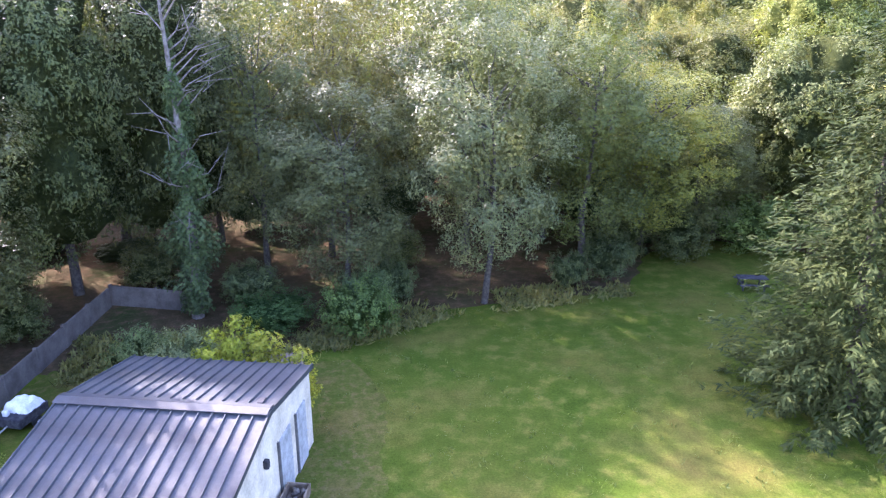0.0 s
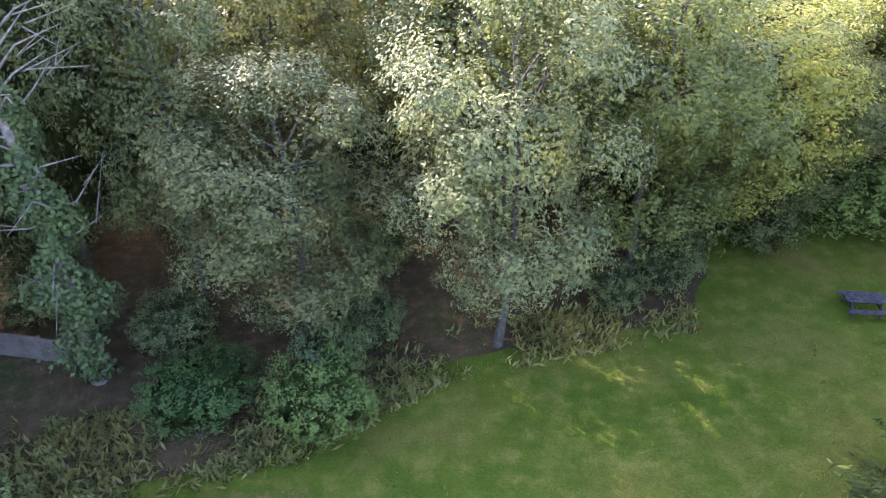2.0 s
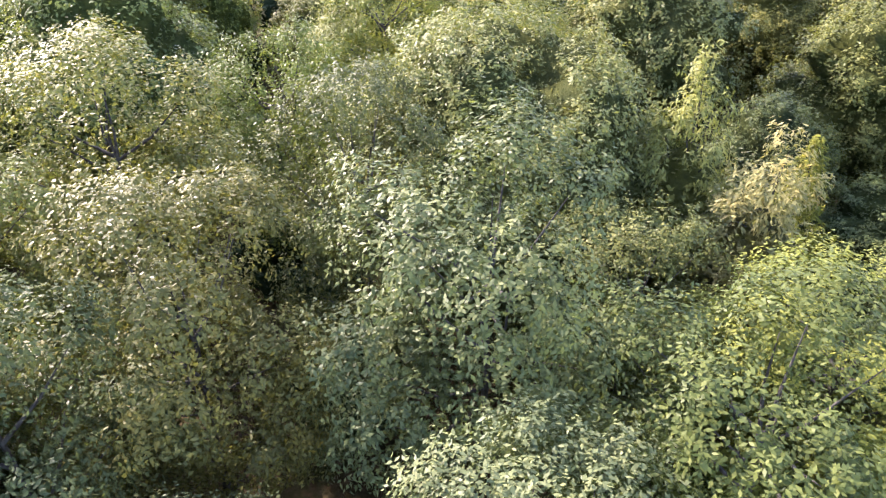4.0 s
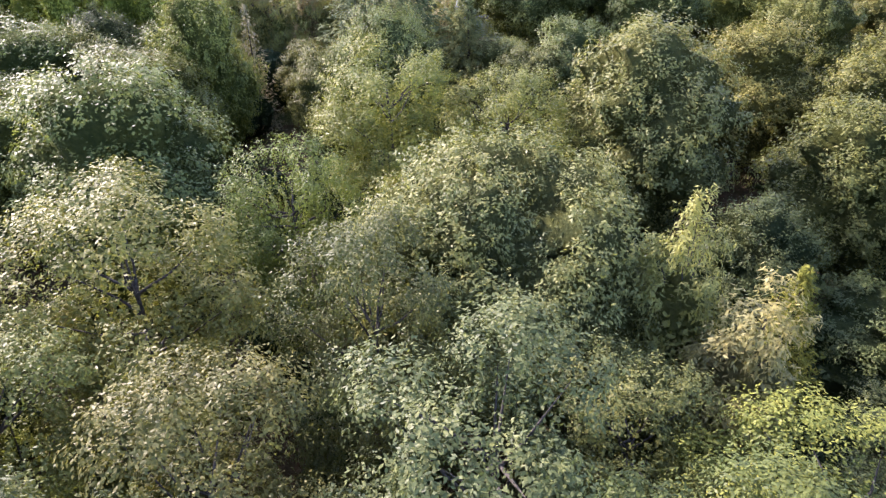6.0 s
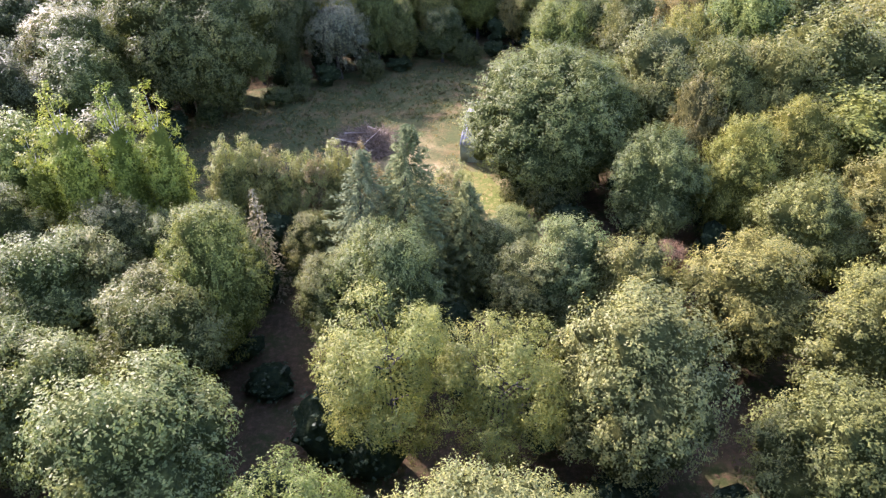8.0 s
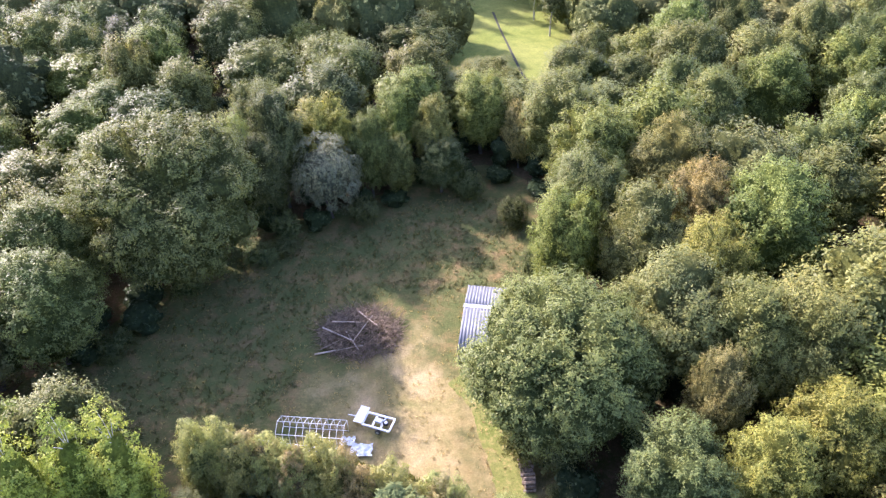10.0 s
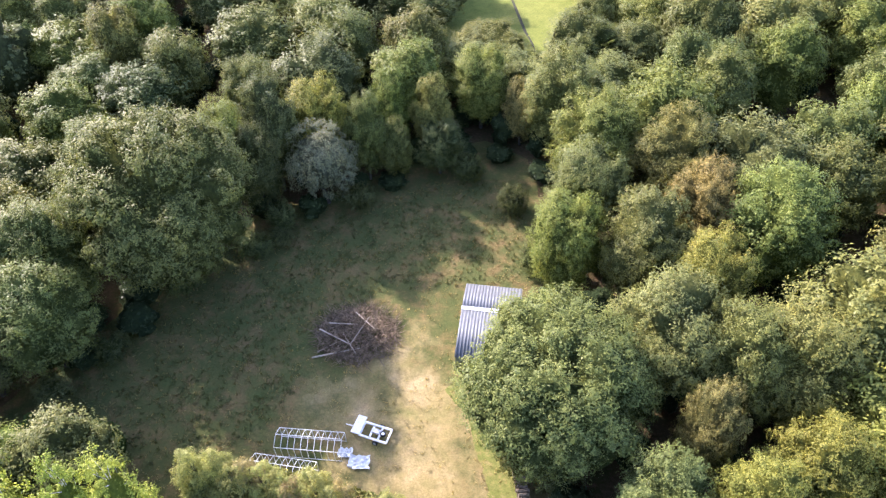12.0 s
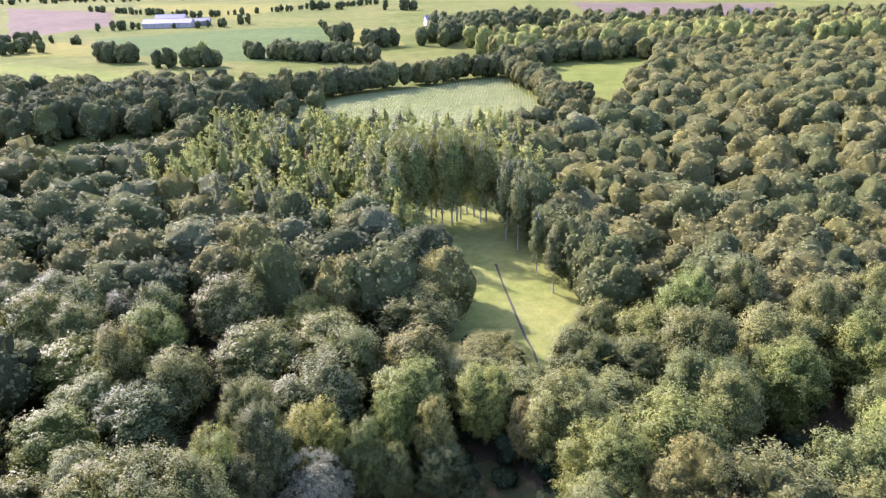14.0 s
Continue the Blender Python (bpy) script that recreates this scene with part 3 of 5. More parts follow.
bmesh.ops.recalc_face_normals(bm, faces=bm.faces[:])
me = bpy.data.meshes.new("ditch")
bm.to_mesh(me)
bm.free()
me.materials.append(DITCH)
tagged(new("ditch", me), "narrow dark ditch running through the glade", "ditch", "", "structure")


# ---- trees beside the lawn ----
def oak(x, y, h, r, tint, key="near", label=""):
    return plant(key, x, y, h, r, tint, "tree", label)


oak(1.9, 30.0, 13.0, 3.7, (0.13, 0.148, 0.075), label="slender broadleaf tree with pale silvery leaves beside the lawn")
oak(-4.6, 29.8, 10.4, 3.6, (0.082, 0.1, 0.046), label="broadleaf tree with low hanging boughs beside the lawn")
oak(7.0, 33.6, 13.4, 4.6, (0.12, 0.142, 0.046))
oak(-8.8, 33.0, 14.6, 3.6, (0.085, 0.1, 0.045))
oak(11.0, 37.2, 11.0, 4.8, (0.17, 0.19, 0.045))
oak(1.2, 37.0, 15.6, 4.6, (0.118, 0.135, 0.06))
oak(6.0, 40.0, 11.5, 3.6, GREEN)
oak(-6.2, 36.6, 14.8, 4.0, (0.14, 0.145, 0.05), label="broadleaf tree turning yellow-green")
oak(-13.2, 33.4, 16.0, 4.0, DEEP, "mid")
oak(-17.5, 31.0, 16.0, 4.0, DEEP, "mid")
oak(-22.0, 27.0, 15.0, 4.0, DEEP, "mid")
oak(-13.0, 39.0, 14.0, 4.0, GREEN)
oak(-18.5, 38.5, 16.5, 4.6, GREEN, "mid")
oak(-25.0, 35.0, 18.0, 4.8, GREEN, "mid")
oak(16.5, 41.0, 8.0, 3.4, DEEP)
oak(21.5, 41.0, 12.5, 4.4, PALE, "mid")
oak(26.5, 35.0, 13.0, 4.6, GREEN, "mid")
oak(24.0, 28.5, 12.5, 3.8, FRESH, "mid")
oak(-17.6, 22.6, 14.5, 4.2, DEEP)
# the next three are added out of view, to shade the shed roof
oak(-21.4, 23.6, 14.0, 4.0, DEEP)
oak(-24.0, 20.0, 14.0, 4.2, GREEN, "mid")
oak(-20.0, 17.0, 13.0, 3.6, DEEP, "mid")
oak(-27.5, 27.5, 17.0, 4.4, OLIVE, "mid")
oak(14.0, 37.4, 8.5, 3.2, DEEP)
# ---- trees of the second rank ----
oak(2.8, 48.6, 14.4, 6.9, PALE, "wide_tree", label="wide broadleaf tree with a domed grey-green crown")
oak(-10.8, 44.5, 15.6, 5.0, OLIVE)
oak(-15.6, 56.0, 15.6, 5.6, PALE, "mid")
oak(-6.6, 52.0, 13.6, 3.6, FRESH)
oak(-2.3, 43.0, 15.0, 3.6, DEEP)
oak(-23.0, 61.5, 12.5, 4.6, GREEN, "mid")
oak(-2.8, 63.5, 14.0, 4.7, FRESH, label="broadleaf tree with yellow-green shoots")
oak(4.3, 63.0, 12.6, 4.4, FRESH, label="broadleaf tree with yellow-green shoots")
oak(12.0, 62.0, 15.2, 5.4, PALE, "mid", "tall feathery tree with pale green leaves")
oak(-25.0, 47.0, 13.5, 5.0, OLIVE, "mid")
oak(15.5, 52.5, 9.5, 3.4, DEEP, "mid")
oak(22.5, 58.0, 12.0, 4.8, OLIVE, "mid")
oak(21.0, 49.0, 7.0, 4.0, DEEP, "mid")
oak(29.0, 48.0, 12.0, 4.8, GREEN, "mid")
oak(9.2, 46.0, 13.8, 2.3, (0.25, 0.245, 0.075), "plume", "slender feathery tree with pale yellow leaves")
oak(11.2, 43.2, 12.4, 2.5, (0.23, 0.21, 0.085), "plume", "slender feathery tree with straw-coloured leaves")
plant("spruce", 13.6, 45.6, 11.0, 2.4, (0.15, 0.16, 0.03), "conifer", "yellow-green garden conifer at the wood's edge")
# ---- middle of the wood ----
oak(-16.4, 73.0, 14.4, 3.9, FRESH, "mid")
oak(-18.6, 66.6, 12.8, 4.6, GREEN, "mid")
oak(-28.5, 73.0, 12.5, 5.0, GREEN, "mid")
oak(-27.0, 62.0, 12.8, 5.0, GREEN, "mid")
oak(-35.0, 67.0, 13.0, 5.2, GREEN, "mid")
oak(-3.4, 73.0, 13.6, 3.8, PALE, "mid")
oak(-7.5, 73.5, 10.5, 3.2, GREEN, "mid")
oak(10.0, 76.0, 11.2, 4.4, PALE, "mid")
oak(14.5, 73.5, 11.0, 4.4, OLIVE, "mid")
oak(5.0, 81.0, 8.5, 3.6, PALE, "mid")
oak(22.5, 72.5, 12.0, 5.0, OLIVE, "mid", "broadleaf tree with yellowing olive leaves")
oak(28.5, 66.5, 12.5, 5.2, OLIVE, "mid")
oak(35.0, 72.0, 13.0, 5.4, OLIVE, "mid")
oak(19.0, 79.5, 6.8, 2.4, (0.24, 0.15, 0.1), "mid", "small tree with reddish brown dying leaves")
oak(19.8, 88.0, 13.0, 4.6, PALE, "mid")
oak(11.5, 99.6, 16.2, 9.6, (0.14, 0.16, 0.05), "great_oak", "large oak leaning over the metal shed")
oak(23.0, 104.5, 17.0, 6.0, PALE, "mid")
oak(29.0, 101.5, 16.5, 5.4, OLIVE, "mid")
oak(24.5, 94.5, 15.6, 2.9, BROWN, "mid", "slender tree with orange-brown leaves")
oak(27.0, 88.0, 14.0, 4.0, YELLOW, "mid", "tree with bright yellow-green leaves")
oak(33.0, 91.0, 14.4, 4.6, YELLOW, "mid", "tree with bright yellow-green leaves")
oak(34.0, 101.0, 17.0, 5.6, OLIVE, "mid")
oak(29.5, 80.0, 12.5, 4.6, OLIVE, "mid")
oak(37.5, 82.5, 13.5, 5.0, OLIVE, "mid")
oak(14.4, 117.5, 16.5, 4.4, FRESH, "mid")
oak(22.5, 116.0, 17.8, 5.4, PALE, "mid")
oak(28.0, 111.0, 17.6, 4.2, YELLOW, "mid")
oak(37.5, 119.5, 18.0, 6.6, FRESH, "mid")
oak(30.0, 122.0, 17.0, 4.4, BROWN, "mid", "tree with leaves turning orange")
oak(17.5, 127.0, 16.0, 5.2, PALE, "mid")
oak(20.0, 136.0, 17.0, 6.4, FRESH, "mid")
oak(17.0, 146.0, 17.0, 6.4, OLIVE, "mid")
oak(29.0, 132.0, 17.0, 5.6, OLIVE, "mid")
oak(-22.0, 79.5, 10.0, 3.6, GREEN, "mid")
oak(-26.5, 79.5, 11.5, 3.8, DEEP, "mid")
oak(-11.0, 83.5, 7.5, 2.8, OLIVE, "mid")
oak(-20.0, 85.5, 7.0, 2.8, DEEP, "mid")
oak(6.5, 86.0, 6.5, 2.6, PALE, "mid")
oak(-36.5, 80.0, 12.0, 4.4, GREEN, "mid")
oak(-19.4, 70.7, 11.0, 4.2, PALE, "mid")
oak(-18.3, 78.8, 11.0, 4.2, GREEN, "mid")
oak(-4.6, 73.1, 12.0, 4.2, FRESH, "mid")
oak(-25.8, 74.3, 11.0, 4.2, PALE, "mid")
oak(8.1, 75.0, 10.0, 4.2, PALE, "mid")
# ---- trees round the clearing ----
oak(-31.8, 121.4, 22.4, 10.8, (0.14, 0.147, 0.046), "great_oak", "huge spreading oak at the edge of the clearing")
oak(-43.5, 115.0, 16.5, 6.0, GREEN, "mid")
oak(-41.0, 107.0, 15.0, 6.0, GREEN, "mid")
oak(-46.5, 103.0, 15.0, 5.4, DEEP, "mid")
oak(-49.0, 98.0, 15.0, 5.2, DEEP, "mid")
oak(-29.2, 138.0, 14.5, 3.8, FRESH, "mid")
# added to cast shade over the clearing, as is the tree after it
oak(-22.5, 137.5, 18.6, 4.4, DEEP, "mid")
oak(-10.5, 140.0, 14.5, 3.2, GREEN, "mid")
oak(-27.9, 148.5, 15.4, 4.4, PALE, "mid")
oak(-15.8, 134.8, 12.8, 5.0, (0.2, 0.205, 0.125), "willow", "weeping willow with silvery grey leaves")
oak(-16.9, 142.0, 15.8, 4.8, YELLOW, "mid", "tree with pale yellow-green crown")
oak(-7.4, 147.0, 14.2, 3.8, FRESH, "mid")
oak(-6.6, 140.0, 10.6, 2.8, GREEN, "mid")
oak(-1.6, 146.0, 13.6, 3.4, OLIVE, "mid")
oak(5.6, 153.0, 14.4, 4.6, FRESH, "mid")
oak(-0.5, 141.5, 9.0, 3.6, DEEP, "mid")
oak(11.4, 148.5, 11.6, 2.8, BROWN, "mid", "thin tree with reddish brown leaves")
# a low bush made into a tree so that it shades the clearing
oak(-24.0, 132.5, 14.5, 3.8, DEEP, "mid")
oak(-27.3, 133.0, 16.7, 4.2, FRESH, "mid")
for x, y, h, r in ((-31, 118, 3.4, 2.0), (-23.5, 124.5, 2.8, 2.4), (-21, 126.5, 2.4, 2.0), (-29, 122.5, 4.0, 2.2), (-21, 129.5, 4.6, 2.2), (-11, 133.5, 4.2, 2.2), (3.5, 140, 4.4, 2.4), (9.5, 133, 4.6, 2.2), (11.5, 122, 4.4, 2.0), (-36, 108, 3.6, 2.2), (-40, 102, 3.8, 2.2), (11.5, 90, 3.2, 1.8), (9.5, 86.5, 3.0, 1.6)):
    t = plant("shrub", x, y, h, r, DEEP, "bush", "dark green bush at the edge of the clearing", "bushes round the clearing")
    t["category"] = "bush"
plant("poplar", -30.6, 84.2, 19.4, 2.3, (0.25, 0.285, 0.05), "poplar", "young poplar with bright green leaves", "poplars by the hedge")
plant("poplar", -27.0, 85.6, 18.8, 2.1, (0.25, 0.285, 0.05), "poplar", "young poplar with bright green leaves", "poplars by the hedge")
plant("poplar", -23.9, 86.2, 18.6, 2.3, (0.25, 0.285, 0.05), "poplar", "young poplar with bright green leaves", "poplars by the hedge")
plant("poplar", -34.8, 86.0, 15.0, 2.2, (0.25, 0.285, 0.05), "poplar", "young poplar with bright green leaves", "poplars by the hedge")
pr = random.Random(27)
for i in range(17):
    plant("tall_poplar", -19 + 1.75 * i + pr.uniform(-0.8, 0.8), 243 + 0.55 * i + pr.uniform(-5, 8), pr.uniform(24, 29), pr.uniform(3.0, 4.0), (0.18, 0.2, 0.062), "poplar", "tall poplar with a bare lower trunk at the glade's end", "poplars of the glade")
for x, y, h, r in ((13.4, 234, 24.5, 2.6), (16.0, 228, 22, 2.4), (-15, 232, 25, 3.4), (-20, 238, 26, 3.6), (19.4, 214, 17, 2.2), (22.0, 204, 16, 2.4)):
    plant("tall_poplar", x, y, h, r, (0.17, 0.19, 0.075), "poplar", "tall poplar with a bare lower trunk beside the glade", "poplars of the glade")
# ---- conifers ----
plant("garden_spruce", 14.0, 20.8, 16.0, 4.7, (0.045, 0.06, 0.021), "spruce", "large dark green spruce standing on the lawn")
plant("spruce", -5.8, 80.0, 15.4, 5.0, (0.125, 0.145, 0.068), "spruce", "blue-grey spruce beside the hedge")
plant("spruce", -2.2, 80.6, 17.2, 5.4, (0.13, 0.145, 0.058), "spruce", "grey-green spruce beside the hedge")
plant("spruce", 2.4, 81.8, 11.5, 4.2, (0.13, 0.145, 0.055), "spruce", "grey-green spruce beside the hedge")
plant("small_spruce", -15.3, 82.0, 11.0, 2.2, (0.28, 0.24, 0.15), "spruce", "dying pale brown spruce")


# ---- the rest of the wood, tree by tree, then the far woods in one piece ----
def inside(x, y, ring):
    hit = False
    for (ax, ay), (bx, by) in zip(ring, ring[1:] + ring[:1]):
        if (ay > y) != (by > y) and x < (bx - ax) * (y - ay) / (by - ay) + ax:
            hit = not hit
    return hit


def open_ground(x, y, margin):
    for ring in (LAWN_EDGE, CLEARING, GLADE, MAIZE_EDGE, FIELD_A):
        if any(inside(x + dx * margin, y + dy * margin, ring) for dx, dy in ((0, 0), (1, 0), (-1, 0), (0, 1), (0, -1))):
            return True
    return False


MIX = [GREEN, GREEN, GREEN, DEEP, OLIVE, OLIVE, PALE, FRESH, FRESH]
rng = random.Random(11)
filled = 0
for j in range(20):
    for i in range(36):
        x, y = -140 + i * 8.8 + rng.uniform(-3.4, 3.4) + (j % 2) * 4.4, 34 + j * 8.0 + rng.uniform(-3.0, 3.0)
        r, h, pick, roll = rng.choice((4.6, 5.6, 6.4, 7.4)) * rng.uniform(0.9, 1.1), rng.uniform(12.5, 17.5) + (2 if x > 8 and y > 90 or y < 60 else 0), rng.choice(MIX if x < 8 else [GREEN, OLIVE, PALE, FRESH, OLIVE, GREEN]), rng.random()
        if abs(x) > 0.6 * (y - 28) + 18 or open_ground(x, y, r * 0.6) or y > 185 or y < 44 and abs(x) < 24:
            continue
        if any((x - px) ** 2 + (y - py) ** 2 < (0.6 * (r + pr)) ** 2 for px, py, pr in planted):
            continue
        if -26 < x < 8 and 78 < y < 94 or math.hypot(x + 9.5, y - 61) < 6 or filled > 298:
            continue
        if -2 < x < 34 and y > 148:
            h *= 0.72
        plant("mid" if y < 85 else "low", x, y, h, r, pick if pick != YELLOW or roll < 0.7 else GREEN, "tree", "broadleaf tree in the dense mixed wood", "trees of the mixed wood")
        filled += 1

# saplings, brambles and ferns under the trees hide most of the floor
under = []
urng = np.random.default_rng(15)
for j in range(29):
    for i in range(40):
        x, y = -100 + i * 5.4 + urng.uniform(-2.2, 2.2), 31 + j * 5.4 + urng.uniform(-1.5, 1.5)
        if abs(x) > 0.6 * (y - 20) + 16 or open_ground(x, y, 1.6) or urng.random() < (0.45 if y < 42 else 0.15) or abs(x) < 8 and y < 38:
            continue
        h = urng.uniform(2.0, 6.5) if y > 42 else urng.uniform(1.0, 3.4)
        under.append(spread(SPECK[urng.integers(3)] if y > 46 else FAR[urng.integers(3)], urng, x, y, -0.3, h, urng.uniform(1.6, 2.8)))
u = tagged(new("undergrowth", fast_mesh("undergrowth", *joined(under), [LEAF, INNER_SHADE])), "dark undergrowth of saplings and brambles", "undergrowth", "", "stuff")
u.color = (0.06, 0.085, 0.04, 1)

far = {k: [] for k in range(6)}
# greens of the far woods, with a little haze blue mixed into the colour
TINTS = [(0.142, 0.157, 0.06), (0.182, 0.176, 0.065), (0.104, 0.117, 0.05), (0.195, 0.205, 0.1), (0.21, 0.2, 0.066), (0.29, 0.31, 0.09)]
nrng = np.random.default_rng(12)


def far_tree(x, y, h, r, k, crowns):
    far[k].append(spread(crowns[nrng.integers(len(crowns))], nrng, x, y, -0.1 * h, h * 1.1, r))


def wood_here(x, y):
    """Where woodland stands beyond the clearing."""
    if open_ground(x, y, 4.2):
        return False
    if y < 335 and -58 - 0.32 * (y - 170) < x:
        return True
    if y < 290 and x > -160:
        return True
    return x > 62 + max(0, (y - 380) * 0.28) and y < 560 - 0.05 * x


for j in range(52):
    for i in range(58):
        x, y = -190 + i * 10.4 + rng.uniform(-3.8, 3.8) + (j % 2) * 5.2, 150 + j * 9.4 + rng.uniform(-2.6, 2.6)
        if abs(x) > 0.66 * (y - 60) + 12 or not wood_here(x, y) or rng.random() < 0.08:
            continue
        if y < 192 and any((x - px) ** 2 + (y - py) ** 2 < (0.7 * (4.6 + pr)) ** 2 for px, py, pr in planted):
            continue
        if y > 214 and x < 24 and x > -95 and y < 336 and y > 250 - 0.5 * (x + 95) * (x > -60):
            far_tree(x, y, rng.uniform(15, 19.5), rng.uniform(3.0, 4.2), rng.choice((5, 5, 5, 3)), FAR_POPLAR)
            far_tree(x + rng.uniform(3, 5), y + rng.uniform(-3, 3), rng.uniform(14, 18.5), rng.uniform(2.5, 3.5), 5, FAR_POPLAR)
        else:
            k = rng.choice((0, 0, 0, 1, 1, 2, 3, 4)) if x < 60 else rng.choice((0, 0, 1, 1, 1, 4))
            far_tree(x, y, rng.uniform(13, 18.5) * (0.66 if -2 < x < 34 and y < 182 else 1) + (3 if -45 < x < 6 and y > 185 else 0), rng.uniform(5.2, 9.0), k, FAR if y < 225 else SPECK)


def belt(points, width, gap, tall, k, crowns, seed):
    """A hedge or belt of trees along a line."""
    r = random.Random(seed)
    for (ax, ay), (bx, by) in zip(points, points[1:]):
        n = max(1, int(math.hypot(bx - ax, by - ay) / gap * max(1, width / gap)))
        for _ in range(n):
            f = r.random()
            h = tall * r.uniform(0.7, 1.15)
            far_tree(ax + (bx - ax) * f + r.uniform(-width, width) / 2, ay + (by - ay) * f + r.uniform(-width, width) / 2, h, h * r.uniform(0.28, 0.42), r.choice(k), crowns)


belt([(31, 186), (29, 201), (25, 214), (21, 229), (18, 243), (14, 258)], 3, 4.5, 17, (0, 2, 0), FAR, 31)
belt([(-300, 385), (-215, 378), (-160, 384), (-105, 400)], 90, 6.5, 16, (0, 2, 2, 1), SPECK, 1)
belt([(-105, 398), (-58, 450), (-20, 472), (22, 500)], 12, 4, 14, (0, 2, 1), FAR, 2)
belt([(30, 492), (45, 430), (47, 362)], 10, 4, 13, (0, 2, 1), FAR, 3)
belt([(62, 430), (60, 360)], 7, 5, 9, (0, 1), FAR, 4)
belt([(22, 505), (60, 555), (130, 575), (230, 570)], 26, 6, 14, (0, 2, 2, 4), SPECK, 5)
belt([(40, 600), (140, 640), (330, 640), (480, 600)], 90, 9, 19, (5, 5, 4, 1), SPECK, 6)
belt([(-60, 560), (-125, 590), (-150, 600)], 18, 5, 13, (2, 0), SPECK, 7)
belt([(-75, 640), (-55, 660)], 12, 5, 15, (2, 0), SPECK, 8)
belt([(-110, 680), (-90, 690)], 8, 5, 17, (2, 0), SPECK, 19)
belt([(-265, 590), (-240, 585)], 12, 4, 14, (2, 0), SPECK, 9)
belt([(-215, 560), (-170, 555)], 9, 6, 16, (5, 0, 2), SPECK, 10)
belt([(-395, 690), (-375, 700)], 9, 6, 15, (0, 2), SPECK, 11)
belt([(-10, 660), (10, 740), (60, 820)], 55, 10, 17, (2, 0), SPECK, 12)
belt([(-120, 1070), (-60, 1050)], 6, 8, 15, (2,), SPECK, 13)
belt([(-215, 1090), (-160, 1090)], 6, 8, 15, (2,), SPECK, 14)
belt([(-560, 1150), (-330, 990), (-130, 1200)], 14, 9, 9, (2, 0), SPECK, 15)
belt([(20, 800), (300, 760), (700, 820), (1100, 900)], 130, 16, 16, (0, 2, 1), SPECK, 16)
belt([(-900, 1400), (-200, 1500), (600, 1400), (1300, 1300)], 120, 28, 14, (2, 0), SPECK, 17)
belt([(-520, 700), (-400, 660), (-340, 640)], 20, 10, 12, (0, 2), SPECK, 18)
belt([(-360, 860), (-270, 850)], 10, 12, 9, (0, 2), SPECK, 20)
belt([(-385, 830), (-350, 845)], 8, 6, 11, (0, 2), SPECK, 34)
belt([(-262, 850), (-240, 900)], 8, 8, 12, (0, 2), SPECK, 35)
belt([(-430, 735), (-335, 705)], 6, 9, 8, (0, 2), SPECK, 36)
belt([(-150, 850), (-110, 700), (-92, 610)], 6, 12, 9, (0, 2), SPECK, 37)
for k, pieces in far.items():
    if pieces:
        w = tagged(new("far_woodland", fast_mesh("far_woodland", *joined(pieces), [FAR_LEAF, INNER_SHADE])), "distant dense woodland canopy in mixed greens", "woodland", "", "stuff")
        w.color = (*TINTS[k], 1)


def tufts(name, ring, count, size, tint, seed, label, lift=0.06):
    """Tussocks of grass blades scattered over a patch of ground."""
    g = np.random.default_rng(seed)
    xs, ys = [p[0] for p in ring], [p[1] for p in ring]
    at = []
    while len(at) < count:
        x, y = g.uniform(min(xs), max(xs)), g.uniform(min(ys), max(ys))
        if inside(x, y, ring) and noise.noise(Vector((x * 0.35, y * 0.35, seed))) > -0.12 + g.uniform(-0.3, 0.3):
            at.append((x, y, lift))
    at = np.repeat(np.array(at), 5, axis=0) + g.normal(size=(count * 5, 3)) * np.array([0.12, 0.12, 0.0])
    at[:, 2] += size * 0.3
    lean = unit(g.normal(size=at.shape) * np.array([1, 1, 0.3]) + np.array([-0.3, 0.3, 0.9]))
    ob = tagged(new(name, fast_mesh(name, *leaf_quads(at, lean, size, g, np.array([[0, 0, 1.0]]) * np.ones((len(at), 1)), 0.22), [LEAF])), label, "grass", "", "stuff")
    ob.color = (*tint, 1)


tufts("grass_tufts", [(-16, 10), (16, 8), (22, 34), (9, 32), (0, 29.5), (-10, 26), (-15, 22)], 900, 0.14, (0.1, 0.13, 0.03), 3, "short tussocks of green and dry grass")
tufts("grass_tufts", CLEARING, 1600, 0.3, (0.3, 0.23, 0.1), 4, "tussocks of dry yellow grass")
WEEDY = [(-40, 100), (-22, 95), (-15, 104), (-14, 113), (-7, 118), (2, 119), (9, 120), (9, 136), (0, 140), (-14, 131), (-26, 127), (-33, 113)]
tufts("weeds", grown(WEEDY, 1.12), 1900, 0.42, (0.11, 0.12, 0.042), 9, "dark green weeds and nettles in the shaded grass", 0.04)
tufts("weeds", WEEDY, 1100, 0.4, (0.2, 0.165, 0.075), 10, "dead brown stalks in the shaded grass", 0.04)
tufts("weeds", [(-14, 22), (-8, 23.6), (-4, 25), (0, 28), (4, 29.2), (9, 30.6), (9, 33), (0, 30.6), (-6, 27.5), (-15, 26)], 1800, 0.36, (0.17, 0.17, 0.06), 6, "straggling weeds along the lawn's edge", 0.03)


# ---- garden shed with the standing-seam roof ----
ROOF = painted("blue_grey_sheet", (0.06, 0.067, 0.073), 0.6, 0.1, 0.3, 0.9, 0.35)
WHITE = painted("white_render", (0.66, 0.59, 0.46), 0.8, 0, 0.25, 1.2)
DARKGAP = painted("dark_door", (0.1, 0.1, 0.1), 0.7)
GREYDOOR = painted("grey_door", (0.42, 0.43, 0.43), 0.6)
ZINC = painted("zinc_sheet", (0.15, 0.16, 0.178), 0.6, 0.2, 0.15, 0.8)
